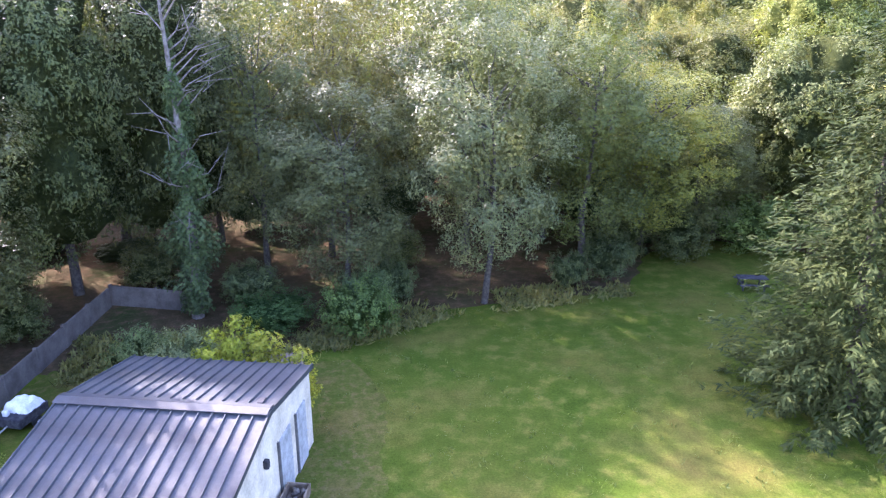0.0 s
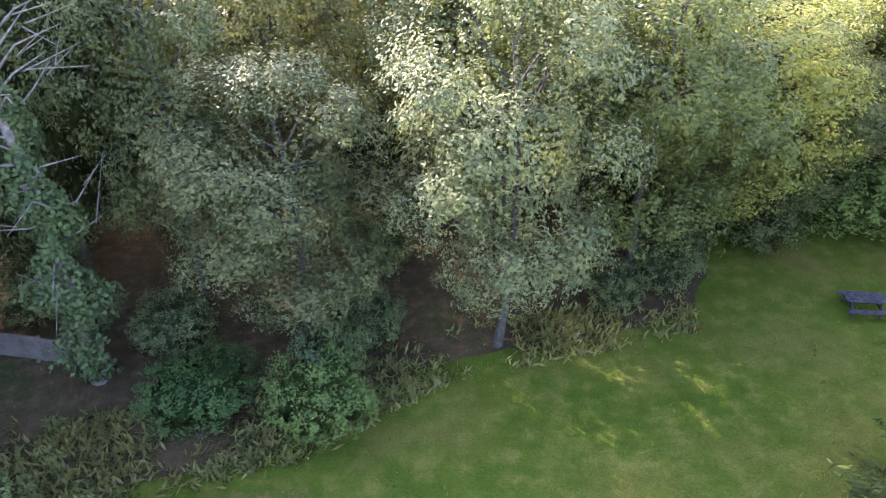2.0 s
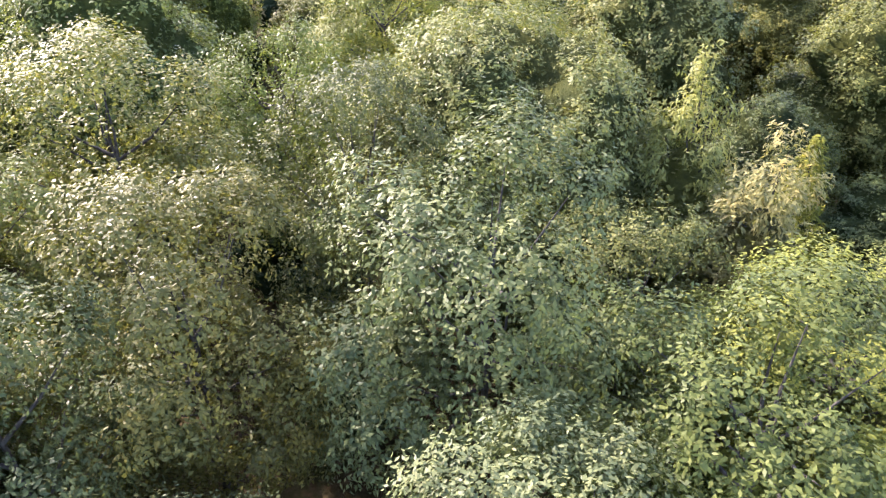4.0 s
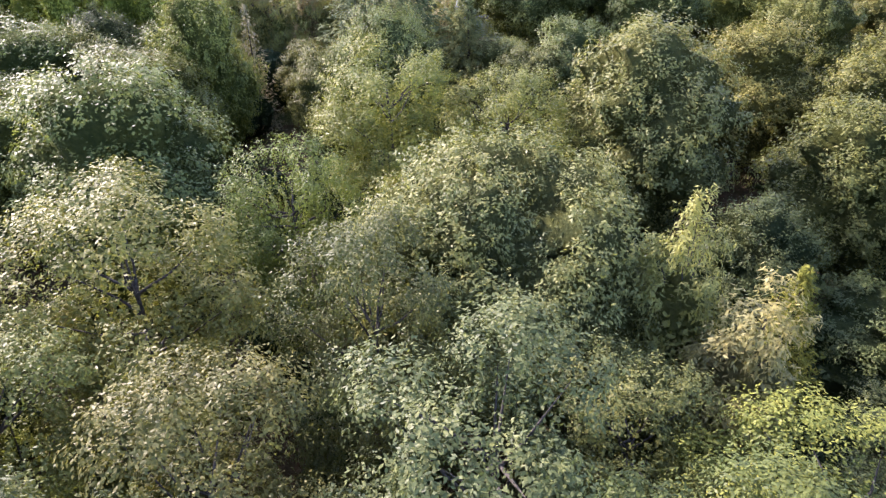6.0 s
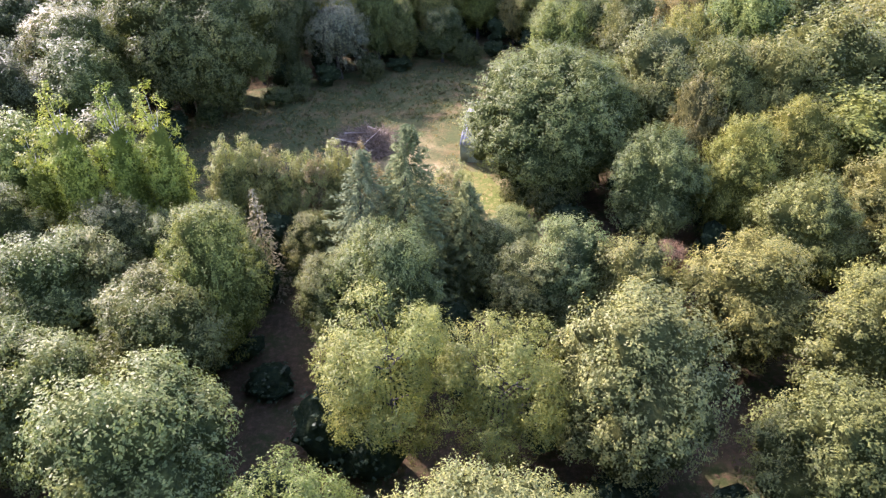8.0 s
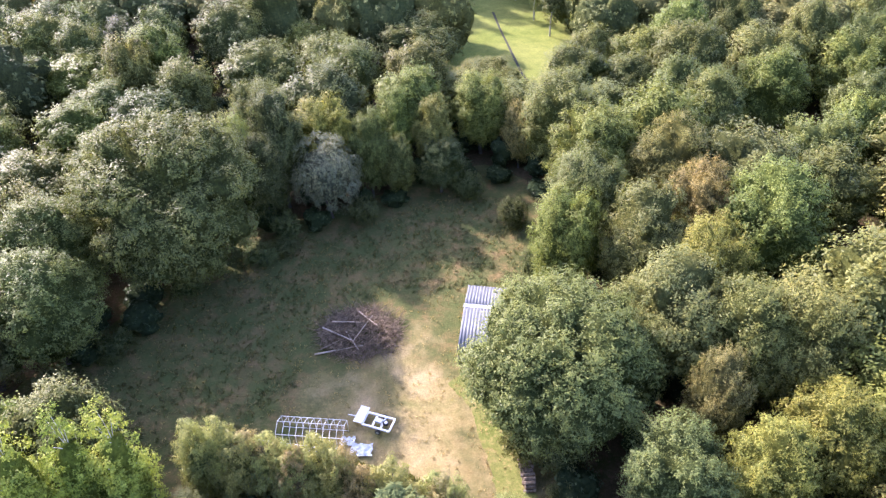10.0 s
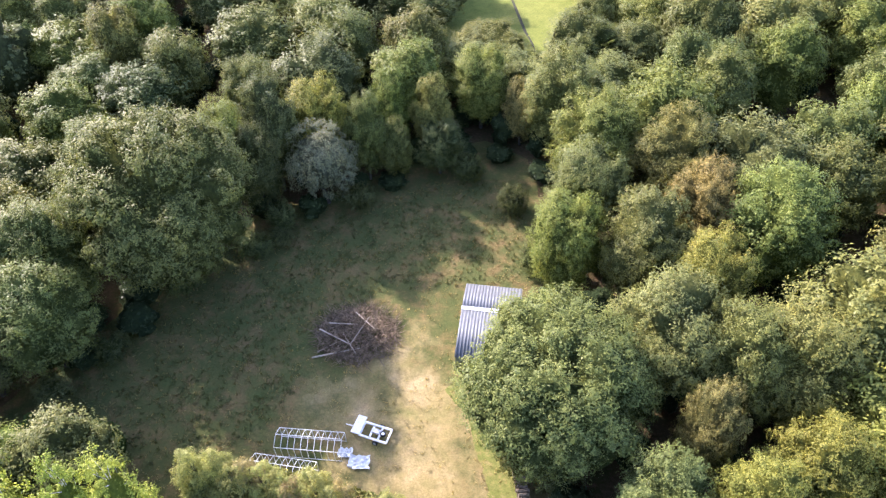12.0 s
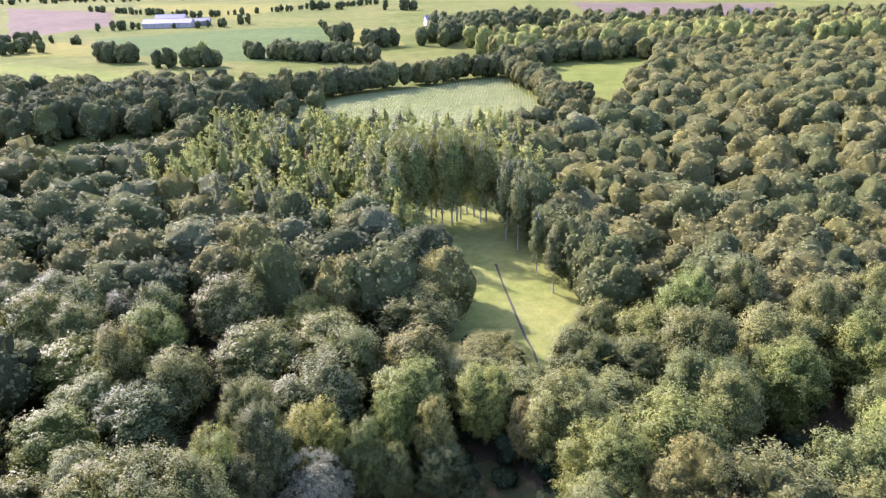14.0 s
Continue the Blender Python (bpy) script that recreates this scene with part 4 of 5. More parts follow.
SAGE = painted("sage_cladding", (0.26, 0.31, 0.22), 0.6, 0.1, 0.3, 1.0)
RIM = painted("galvanised", (0.62, 0.63, 0.64), 0.45, 0.4, 0.2)
WOOD = bark("weathered_wood", (0.1, 0.075, 0.05), (0.26, 0.21, 0.16), 4)
DARKWOOD = bark("dark_stained_wood", (0.025, 0.025, 0.03), (0.07, 0.068, 0.07), 5)
CONCRETE = painted("grey_concrete", (0.14, 0.122, 0.104), 0.9, 0, 0.35, 1.6)
RUBBER = painted("rubber", (0.03, 0.03, 0.03), 0.8)
WHITEPAINT = painted("white_enamel", (0.8, 0.8, 0.79), 0.4, 0, 0.1)
PLASTIC = painted("white_sheeting", (0.7, 0.72, 0.74), 0.35, 0, 0.25)


def gable_wall(w, eave_a, eave_b, y_ridge, ridge, thick):
    """An upright wall in the y-z plane with a sloped top, from y=0 to y=w."""
    bm = bmesh.new()
    side = [(0, 0), (w, 0), (w, eave_b), (y_ridge, ridge), (0, eave_a)]
    a = [bm.verts.new((-thick / 2, y, z)) for y, z in side]
    b = [bm.verts.new((thick / 2, y, z)) for y, z in side]
    bm.faces.new(a[::-1])
    bm.faces.new(b)
    for i in range(5):
        j = (i + 1) % 5
        bm.faces.new((a[i], a[j], b[j], b[i]))
    bmesh.ops.recalc_face_normals(bm, faces=bm.faces[:])
    return bm


def roof_slope(parent, x0, count, width, ya, za, yb, zb, mat, seam):
    """Sheets side by side down one slope, each with a raised seam."""
    d = Vector((0, yb - ya, zb - za))
    n = Vector((0, -d.z, d.y)).normalized() * (1 if d.y > 0 else -1)
    me = None
    for i in range(count):
        if me is None:
            bm = bmesh.new()
            prof = [(0, 0), (0, seam), (seam * 0.6, seam), (seam * 0.9, 0.003), (width * 0.5, -0.004), (width, 0)]
            top = [[bm.verts.new(Vector((px, ya, za)) + n * pz + d * f) for px, pz in prof] for f in (0, 1)]
            low = [[bm.verts.new(Vector((px, ya, za)) - n * 0.03 + d * f) for px in (0, width)] for f in (0, 1)]
            for k in range(len(prof) - 1):
                bm.faces.new((top[0][k], top[0][k + 1], top[1][k + 1], top[1][k]))
            bm.faces.new((low[0][0], low[1][0], low[1][1], low[0][1]))
            for f in (0, 1):
                bm.faces.new((low[f][0], low[f][1], *reversed(top[f])))
            bmesh.ops.recalc_face_normals(bm, faces=bm.faces[:])
            me = bpy.data.meshes.new("roof_sheet")
            bm.to_mesh(me)
            bm.free()
            me.materials.append(mat)
        mesh_part("roof_sheet", me, parent, m=pose(x0 + i * width, 0, 0))


def garden_shed():
    s = hold("garden_shed", pose(-10.4, 11.95, 0.0, 0, 0, -6.0), "low white shed with a blue-grey standing-seam metal roof", "shed")
    L, W, ridge_y, zr, ea, eb = 5.65, 7.5, 3.95, 3.3, 2.35, 2.7
    part("end_wall", gable_wall(W - 0.2, ea - 0.1, eb - 0.1, ridge_y, zr - 0.12, 0.14), WHITE, s, "white rendered end wall", pose(L - 0.12, 0.1, 0))
    part("end_wall", gable_wall(W - 0.2, ea - 0.1, eb - 0.1, ridge_y, zr - 0.12, 0.14), WHITE, s, "", pose(0.12, 0.1, 0))
    part("side_wall", box(L - 0.4, 0.14, eb - 0.12, L / 2, W - 0.2, (eb - 0.12) / 2), WHITE, s)
    part("side_wall", box(L - 0.4, 0.14, ea - 0.12, L / 2, 0.2, (ea - 0.12) / 2), WHITE, s)
    roof = mesh_part("roof", None, s)
    roof_slope(roof, 0, 16, L / 16, -0.05, ea - 0.02, ridge_y, zr, ROOF, 0.05)
    roof_slope(roof, 0, 16, L / 16, W + 0.05, eb - 0.02, ridge_y, zr, ROOF, 0.05)
    cap = box(L + 0.06, 0.26, 0.03, L / 2, ridge_y - 0.12, zr + 0.035, bevel=0.008, tilt=13)
    box(L + 0.06, 0.26, 0.03, L / 2, ridge_y + 0.12, zr + 0.04, bevel=0.008, bm=cap, tilt=-11)
    part("ridge_cap", cap, ROOF, roof, "folded ridge capping")
    for y0, y1, e0, e1 in ((-0.05, ridge_y, ea, zr), (W + 0.05, ridge_y, eb, zr)):
        b = box(0.05, math.hypot(y1 - y0, e1 - e0), 0.16, L + 0.03, (y0 + y1) / 2, (e0 + e1) / 2 - 0.04, tilt=math.degrees(math.atan2(e1 - e0, y1 - y0)) if y1 > y0 else -math.degrees(math.atan2(e1 - e0, y0 - y1)))
        part("verge_trim", b, ROOF, roof)
    for y, w, h, mat in ((6.3, 0.85, 1.95, GREYDOOR), (4.9, 0.95, 2.0, GREYDOOR), (1.6, 1.0, 2.0, DARKGAP)):
        door = part("door", box(0.06, w, h, L - 0.03, y, h / 2 + 0.02, bevel=0.01), mat, s, "plain shed door")
        part("door_frame", box(0.09, 0.07, h + 0.08, L - 0.03, y - w / 2 - 0.04, h / 2 + 0.03), DARKGAP, door)
        part("handle", rod((L + 0.02, y + w * 0.36, 1.02), (L + 0.06, y + w * 0.36, 1.02), 0.025), RIM, door)
    part("wall_lamp", box(0.14, 0.16, 0.26, L + 0.02, 3.4, 2.1, bevel=0.03), DARKWOOD, s, "small dark wall lamp")
    part("vent", box(0.16, 0.3, 0.05, L - 0.35, ridge_y + 0.4, zr + 0.02, bevel=0.01), DARKWOOD, s, "small dark roof vent")


garden_shed()


def bush(name, x, y, z, h, r, tint, label, key="shrub"):
    t = plant(key, x, y, h, r, tint, name, label, at=z)
    t["category"] = "bush"
    return t


for x, y, h, r in ((-19.5, 28.0, 3.0, 2.0), (-23.5, 30.5, 3.6, 2.2), (-20.5, 24.5, 2.6, 1.9), (-25.0, 25.0, 3.4, 2.2), (-17.5, 26.0, 1.8, 1.5), (-28.0, 30.0, 4.0, 2.4), (-14.0, 31.8, 2.4, 1.8), (13.0, 36.2, 3.0, 2.0), (9.5, 36.0, 2.6, 1.8), (-2.6, 35.0, 2.2, 1.8)):
    bush("thicket", x, y, 0, h, r, DEEP, "dark thicket of brambles under the trees")
bush("thicket", 8.6, 95.2, 0, 5.0, 2.8, GREEN, "dense hazel thicket under the large oak")
bush("thicket", 11.5, 94.0, 0, 6.0, 3.0, DEEP, "dense hazel thicket under the large oak")
# a leafy fruit vine over the roof's corner, and shrubs behind it
for x, y, h, r in ((-7.2, 19.8, 3.2, 0.7), (-6.4, 20.1, 3.6, 0.8), (-5.6, 19.8, 3.2, 0.75), (-4.5, 19.6, 2.8, 0.55)):
    bush("vine_bush", x, y, 0, h, r, (0.25, 0.27, 0.03), "yellow-green climber hanging over the shed roof", "climber")
bush("flowering_shrub", -8.9, 21.4, 0, 2.6, 1.3, (0.16, 0.2, 0.09), "loose shrub with pale tips behind the shed")
bush("flowering_shrub", -10.8, 22.4, 0, 2.3, 1.2, (0.14, 0.18, 0.07), "loose shrub with pale tips behind the shed")
bush("laurel_bush", -3.4, 26.4, 0, 2.6, 1.7, (0.085, 0.125, 0.035), "rounded dark green bush on the lawn's edge")
bush("laurel_bush", -7.2, 27.2, 0, 1.6, 1.9, (0.06, 0.11, 0.035), "low ivy-like ground cover")
for x, y, h, r in ((-9.0, 30.0, 2.0, 1.5), (-3.4, 28.0, 2.6, 1.2), (-2.4, 30.2, 2.2, 1.3), (8.4, 33.4, 2.4, 1.5), (6.2, 32.2, 1.8, 1.2)):
    bush("shrub", x, y, 0, h, r, (0.1, 0.135, 0.06), "dark green shrub growing under the trees")
bush("laurel_bush", 17.6, 38.0, 0, 3.4, 3.2, (0.13, 0.19, 0.05), "big rounded hedge bush beside the picnic table")
bush("laurel_bush", 22.5, 35.5, 0, 3.6, 3.2, (0.13, 0.19, 0.05), "big rounded hedge bush beside the picnic table")
bush("bramble", -13.0, 15.5, 0, 1.6, 1.3, (0.2, 0.24, 0.05), "bright bramble against the shed")


def ivy_tree():
    """A dead tree, clad in ivy, whose bare limbs stick out."""
    rng = np.random.default_rng(77)
    t = hold("dead_tree", pose(-10.9, 28.2, 0), "dead ivy-clad tree with bare grey limbs", "tree")
    line = np.column_stack([0.25 * np.sin(np.linspace(0, 3, 9)), 0.15 * np.cos(np.linspace(0, 4, 9)), np.linspace(-0.2, 13.6, 9)])
    limbs = [tube(line, np.linspace(0.3, 0.05, 9), 8)]
    for k in range(26):
        h = 4.2 + k * 0.36
        a = rng.uniform(0, 6.28)
        d = np.array([np.cos(a), np.sin(a), 0.25 + 0.03 * k])
        s = np.array([np.interp(h, line[:, 2], line[:, 0]), np.interp(h, line[:, 2], line[:, 1]), h])
        n = rng.uniform(0.9, 2.0)
        e = s + d * n + rng.normal(size=3) * 0.2
        limbs.append(tube([s, s + d * n * 0.5 + rng.normal(size=3) * 0.12, e], [0.045, 0.028, 0.008], 5))
        for _ in range(2):
            p = s + d * n * rng.uniform(0.45, 0.9)
            limbs.append(tube([p, p + (d + rng.normal(size=3) * 0.7) * 0.7], [0.022, 0.006], 4))
    mesh_part("trunk", fast_mesh("dead_trunk", *joined(limbs), [DEADWOOD], True), t, "grey barkless trunk and limbs")
    n = 12500
    z = rng.uniform(0.3, 12.6, n)
    a = rng.uniform(0, 6.28, n)
    w = (1.0 - z / 13) * (0.75 + 0.4 * np.sin(z * 2.2 + 2 * np.sin(a))) * rng.uniform(0.45, 1.15, n) * np.where(z < 1.8, 0.6, 1.55)
    at = np.column_stack([np.cos(a) * w + np.interp(z, line[:, 2], line[:, 0]), np.sin(a) * w, z])
    nor = unit(np.column_stack([np.cos(a), np.sin(a), 0.4 * np.ones(n)]) + 0.6 * rng.normal(size=(n, 3)))
    c = mesh_part("ivy", fast_mesh("ivy", *leaf_quads(at, nor, 0.16, rng), [LEAF]), t, "dense dark ivy")
    c.color = (0.075, 0.11, 0.05, 1)


ivy_tree()


def low_wall(a, b, h, label):
    a, b = Vector((*a, 0)), Vector((*b, 0))
    n = max(1, round((b - a).length / 2.0))
    w = hold("panel_wall", Matrix.Translation(a) @ pose(0, 0, 0, 0, 0, math.degrees(math.atan2(b.y - a.y, b.x - a.x))), label, "wall", "", "structure")
    step = (b - a).length / n
    for i in range(n):
        part("panel", box(step - 0.05, 0.08, h - 0.04 * (i % 2), step * (i + 0.5), 0, h / 2, bevel=0.012), CONCRETE, w)
        part("post", box(0.12, 0.14, h + 0.06, step * i, 0, h / 2 + 0.03, bevel=0.015), CONCRETE, w)


low_wall((-15.3, 29.7), (-10.8, 28.9), 1.0, "low grey concrete panel wall under the trees")
low_wall((-15.0, 17.0), (-15.3, 29.5), 1.0, "low grey concrete panel wall beside the garden")


def picnic_table():
    t = hold("picnic_table", pose(15.1, 31.7, 0.06, 0, 0, -6) @ Matrix.Scale(0.8, 4), "dark stained wooden picnic table with benches on the lawn", "picnic table")
    for i in range(5):
        part("tabletop_board", box(1.75, 0.14, 0.04, 0, -0.31 + i * 0.155, 0.73, bevel=0.006), DARKWOOD, t)
    for s in (-1, 1):
        for k in range(2):
            part("bench_board", box(1.75, 0.13, 0.04, 0, s * (0.62 + k * 0.14), 0.44, bevel=0.006), DARKWOOD, t)
        part("cross_beam", box(0.07, 1.5, 0.09, s * 0.62, 0, 0.38, bevel=0.006), DARKWOOD, t)
        for k in (-1, 1):
            part("leg", rod((s * 0.62, k * 0.55, 0), (s * 0.62, k * 0.22, 0.71), 0.05, sides=4), DARKWOOD, t)


picnic_table()


def pallet_stack():
    p = hold("pallet", pose(-5.7, 22.6, -0.12, 0, 0, 8), "weathered wooden pallet propped behind the shed", "pallet")
    for i in range(7):
        part("slat", box(0.1, 1.0, 0.025, -0.54 + i * 0.18, 0.25, 0.62, tilt=55, bevel=0.004), WOOD, p)
    for k in (-0.4, 0.0, 0.4):
        part("bearer", box(1.2, 0.09, 0.08, 0, 0.3 + k * 0.57, 0.58 + k * 0.82, tilt=55, bevel=0.004), WOOD, p)


pallet_stack()


def planter_cart():
    c = hold("garden_cart", pose(-3.95, 15.4, 0.06, 0, 0, -6), "wooden garden cart with rubble beside the shed wall", "cart")
    part("bed", box(0.62, 0.9, 0.05, 0, 0, 0.35, bevel=0.008), WOOD, c)
    for s in (-1, 1):
        part("side_board", box(0.04, 0.9, 0.3, s * 0.3, 0, 0.52, bevel=0.008), WOOD, c)
        part("end_board", box(0.56, 0.04, 0.3, 0, s * 0.43, 0.52, bevel=0.008), WOOD, c)
        w = part("wheel", rod((s * 0.36, 0.05, 0.2), (s * 0.44, 0.05, 0.2), 0.2, sides=14), RUBBER, c, "black rubber wheel")
        part("hub", rod((s * 0.43, 0.05, 0.2), (s * 0.47, 0.05, 0.2), 0.06, sides=10), RIM, w)
    r = random.Random(4)
    for i in range(14):
        bm = bmesh.new()
        bmesh.ops.create_icosphere(bm, subdivisions=1, radius=r.uniform(0.05, 0.1))
        for v in bm.verts:
            v.co *= r.uniform(0.75, 1.2)
        part("stone", bm, CONCRETE, c, "", pose(r.uniform(-0.22, 0.22), r.uniform(-0.35, 0.35), r.uniform(0.44, 0.62)))
    part("handle", rod((0, -0.45, 0.4), (0, -1.1, 0.65), 0.025), WOOD, c)


planter_cart()


def covered_trailer():
    t = hold("covered_trailer", pose(-13.7, 19.7, 0.06, 0, 0, -10) @ Matrix.Scale(0.65, 4), "small dark utility trailer under a white cover", "trailer")
    part("body", box(1.5, 2.0, 0.5, 0, 0, 0.65, bevel=0.04), DARKWOOD, t)
    bm = bmesh.new()
    bmesh.ops.create_grid(bm, x_segments=10, y_segments=10, size=0.5)
    for v in bm.verts:
        f = max(0.0, 1 - (2 * v.co.x) ** 4) * max(0.0, 1 - (2 * v.co.y) ** 4)
        v.co = Vector((v.co.x * 1.45, v.co.y * 1.3 + 0.2, 0.9 + 0.45 * f**0.5 + 0.05 * math.sin(v.co.x * 19 + v.co.y * 13)))
    part("cover", bm, WHITEPAINT, t, "shiny white cover")
    for s in (-1, 1):
        w = part("wheel", rod((s * 0.75, 0, 0.28), (s * 0.9, 0, 0.28), 0.28, sides=16), RUBBER, t)
        part("hub", rod((s * 0.89, 0, 0.28), (s * 0.92, 0, 0.28), 0.1, sides=10), RIM, w)
    part("drawbar", rod((0, -1, 0.5), (0, -1.8, 0.4), 0.04), RIM, t)
    part("jerrycan", box(0.3, 0.24, 0.3, -0.2, -0.7, 1.05, bevel=0.04), WHITEPAINT, t)


covered_trailer()


# ---- things in the clearing ----
def corrugated(width, length, pitch, depth, thick=0.02):
    """A corrugated sheet in x-y, waves across x."""
    n = int(width / pitch * 4)
    xs = np.linspace(0, width, n + 1)
    z = depth * np.array([0, 1, 1, 0])[np.arange(n + 1) % 4]
    v = np.concatenate([np.column_stack([xs, np.full(n + 1, y), z - t]) for t in (0, thick) for y in (0, length)])
    m = n + 1
    q = [(i, i + 1, m + i + 1, m + i) for i in range(n)] + [(2 * m + i, 3 * m + i, 3 * m + i + 1, 2 * m + i + 1) for i in range(n)]
    q += [(i, 2 * m + i, 2 * m + i + 1, i + 1) for i in range(n)] + [(m + i, m + i + 1, 3 * m + i + 1, 3 * m + i) for i in range(n)]
    return v, np.array(q)


def metal_shed():
    L, W, yr, zr, ze = 6.6, 10.4, 6.2, 3.1, 2.35
    s = hold("metal_shed", pose(1.95, 107.0, 0.06, 0, 0, -7), "corrugated metal shed with sage green walls in the clearing", "shed")
    for name, y, turn in (("front_wall", 0.15, 0), ("back_wall", W - 0.15, 0)):
        mesh_part(name, fast_mesh(name, *corrugated(L - 0.3, ze - 0.1, 0.24, 0.035), [SAGE]), s, "sage green ribbed cladding", pose(0.15, y, 0, 90, 0, 0))
    for x in (0.15, L - 0.15):
        part("end_wall", gable_wall(W - 0.3, ze - 0.1, ze - 0.1, yr, zr - 0.1, 0.08), SAGE, s, "", pose(x, 0.15, 0))
    part("door", box(1.1, 0.06, 1.95, 1.7, 0.08, 1.0, bevel=0.01), SAGE, s, "plain green metal door")
    for i in range(6):
        part("corner_post", box(0.1, 0.1, ze - 0.1, (0.12, L - 0.12, 0.12, L - 0.12, 1.1, 2.35)[i], (0.1, 0.1, W - 0.1, W - 0.1, 0.1, 0.1)[i], ze / 2 - 0.05), SAGE, s)
    n, w = 6, 1.1
    near = fast_mesh("sheet", *corrugated(w + 0.03, math.hypot(yr + 0.2, zr - ze), 0.37, 0.06), [ZINC])
    back = fast_mesh("sheet", *corrugated(w + 0.03, math.hypot(W + 0.2 - yr, zr - ze), 0.37, 0.06), [ZINC])
    roof = mesh_part("roof", None, s)
    for i in range(n):
        mesh_part("roof_sheet", near, roof, "", pose(i * w, -0.2, ze + 0.004 * (i % 2), math.degrees(math.atan2(zr - ze, yr + 0.2)), 0, 0))
        mesh_part("roof_sheet", back, roof, "", pose(i * w, yr, zr + 0.004 * (i % 2), -math.degrees(math.atan2(zr - ze, W + 0.2 - yr)), 0, 0))
    cap = box(L + 0.1, 0.3, 0.02, L / 2, yr - 0.13, zr + 0.055, tilt=7)
    box(L + 0.1, 0.3, 0.02, L / 2, yr + 0.13, zr + 0.055, bm=cap, tilt=-10)
    part("ridge_cap", cap, RIM, roof, "bright ridge capping")


metal_shed()


def brush_pile():
    p = hold("brush_pile", pose(-9.3, 111.6, 0.06), "heap of dead branches and trunks on the grass", "brush pile")
    rng = np.random.default_rng(8)
    twigs = []
    for _ in range(1500):
        a, d = rng.uniform(0, 6.28), np.sqrt(rng.uniform(0, 1)) * 4.3
        top = 2.5 * max(0, 1 - (d / 4.5) ** 1.3) * (0.75 + 0.3 * np.sin(3 * a + d))
        s = np.array([np.cos(a) * d * 1.1, np.sin(a) * d * 0.95, rng.uniform(0.05, 0.15 + top)])
        e = s + unit(rng.normal(size=3) * np.array([1, 1, 0.42])) * rng.uniform(0.6, 2.4)
        e[2] = max(e[2], 0.03)
        twigs.append(tube([s, (s + e) / 2 + rng.normal(size=3) * 0.1, e], [0.045, 0.032, 0.012], 3))
    mesh_part("brushwood", fast_mesh("brushwood", *joined(twigs), [bark("brush_twig", (0.09, 0.064, 0.042), (0.3, 0.225, 0.15), 2)]), p, "tangled grey-brown twigs")
    lying = bark("bare_log", (0.24, 0.19, 0.14), (0.5, 0.42, 0.33), 5)
    for x, y, a, n, z, r in ((-2.2, -1.3, -32, 4.6, 1.2, 0.1), (-0.6, -1.9, -60, 3.6, 0.9, 0.09), (-1.4, 0.2, -8, 3.4, 1.7, 0.08), (0.6, -0.6, 64, 4.0, 1.6, 0.07), (-2.0, -2.9, 12, 5.4, 0.35, 0.11), (1.0, 0.6, -48, 3.8, 1.9, 0.07), (-3.0, -2.0, 30, 2.6, 0.3, 0.08)):
        c = math.cos(radians(a)) * n / 2, math.sin(radians(a)) * n / 2
        part("log", rod((x - c[0], y - c[1], z - 0.15), (x + c[0], y + c[1], z + 0.2), r, r * 0.6, 8), lying, p, "bare pale log")


brush_pile()


def white_trailer():
    t = hold("flat_trailer", pose(-6.1, 98.7, 0.06, 0, 0, -18), "white open-framed trailer parked on the dry grass", "trailer")
    for s in (-1, 1):
        part("side_rail", box(3.0, 0.22, 0.16, 0.2, s * 0.78, 0.6, bevel=0.02), WHITEPAINT, t)
    for x in (-1.25, -0.2, 0.7, 1.65):
        part("cross_rail", box(0.2, 1.5, 0.12, x, 0, 0.58, bevel=0.02), WHITEPAINT, t)
    part("deck", box(0.95, 2.1, 0.1, -1.75, 0.25, 0.68, bevel=0.02), WHITEPAINT, t, "white front deck")
    part("toolbox", box(0.8, 0.5, 0.3, 0.2, 0.1, 0.62, bevel=0.03), RIM, t)
    for s in (-1, 1):
        w = part("wheel", rod((0.5, s * 0.9, 0.3), (0.5, s * 1.08, 0.3), 0.3, sides=16), RUBBER, t)
        part("rim", rod((0.5, s * 1.07, 0.3), (0.5, s * 1.1, 0.3), 0.17, sides=12), RIM, w)
    spare = part("spare_wheel", rod((1.0, 0, 0.66), (1.0, 0, 0.82), 0.3, sides=16), RUBBER, t)
    part("rim", rod((1.0, 0, 0.81), (1.0, 0, 0.84), 0.17, sides=12), RIM, spare)
    part("drawbar", rod((-2.2, 0, 0.55), (-3.1, 0, 0.45), 0.06), WHITEPAINT, t)


white_trailer()


def greenhouse_frame(x, y, turn, length):
    g = hold("greenhouse_frame", pose(x, y, 0.06, 0, 0, turn), "bare white metal frame of a glasshouse", "greenhouse", "greenhouse frames")
    w, h, k = 2.2, 1.7, 0.03
    n = int(length / 0.62)
    for s in (0, w):
        part("sill", rod((0, s, 0.05), (length, s, 0.05), k, sides=5), WHITEPAINT, g)
        part("eave_rail", rod((0, s, h), (length, s, h), k * 1.2, sides=5), WHITEPAINT, g)
        for i in range(n + 1):
            part("bar", rod((i * length / n, s, 0), (i * length / n, s, h), k, sides=5), WHITEPAINT, g)
    part("ridge", rod((0, w / 2, h + 0.6), (length, w / 2, h + 0.6), k * 1.3, sides=5), WHITEPAINT, g)
    for i in range(n + 1):
        for s in (0, w):
            part("rafter", rod((i * length / n, s, h), (i * length / n, w / 2, h + 0.6), k, sides=5), WHITEPAINT, g)


greenhouse_frame(-15.6, 96.2, -4, 6.6)
greenhouse_frame(-17.6, 93.4, -8, 6.2)


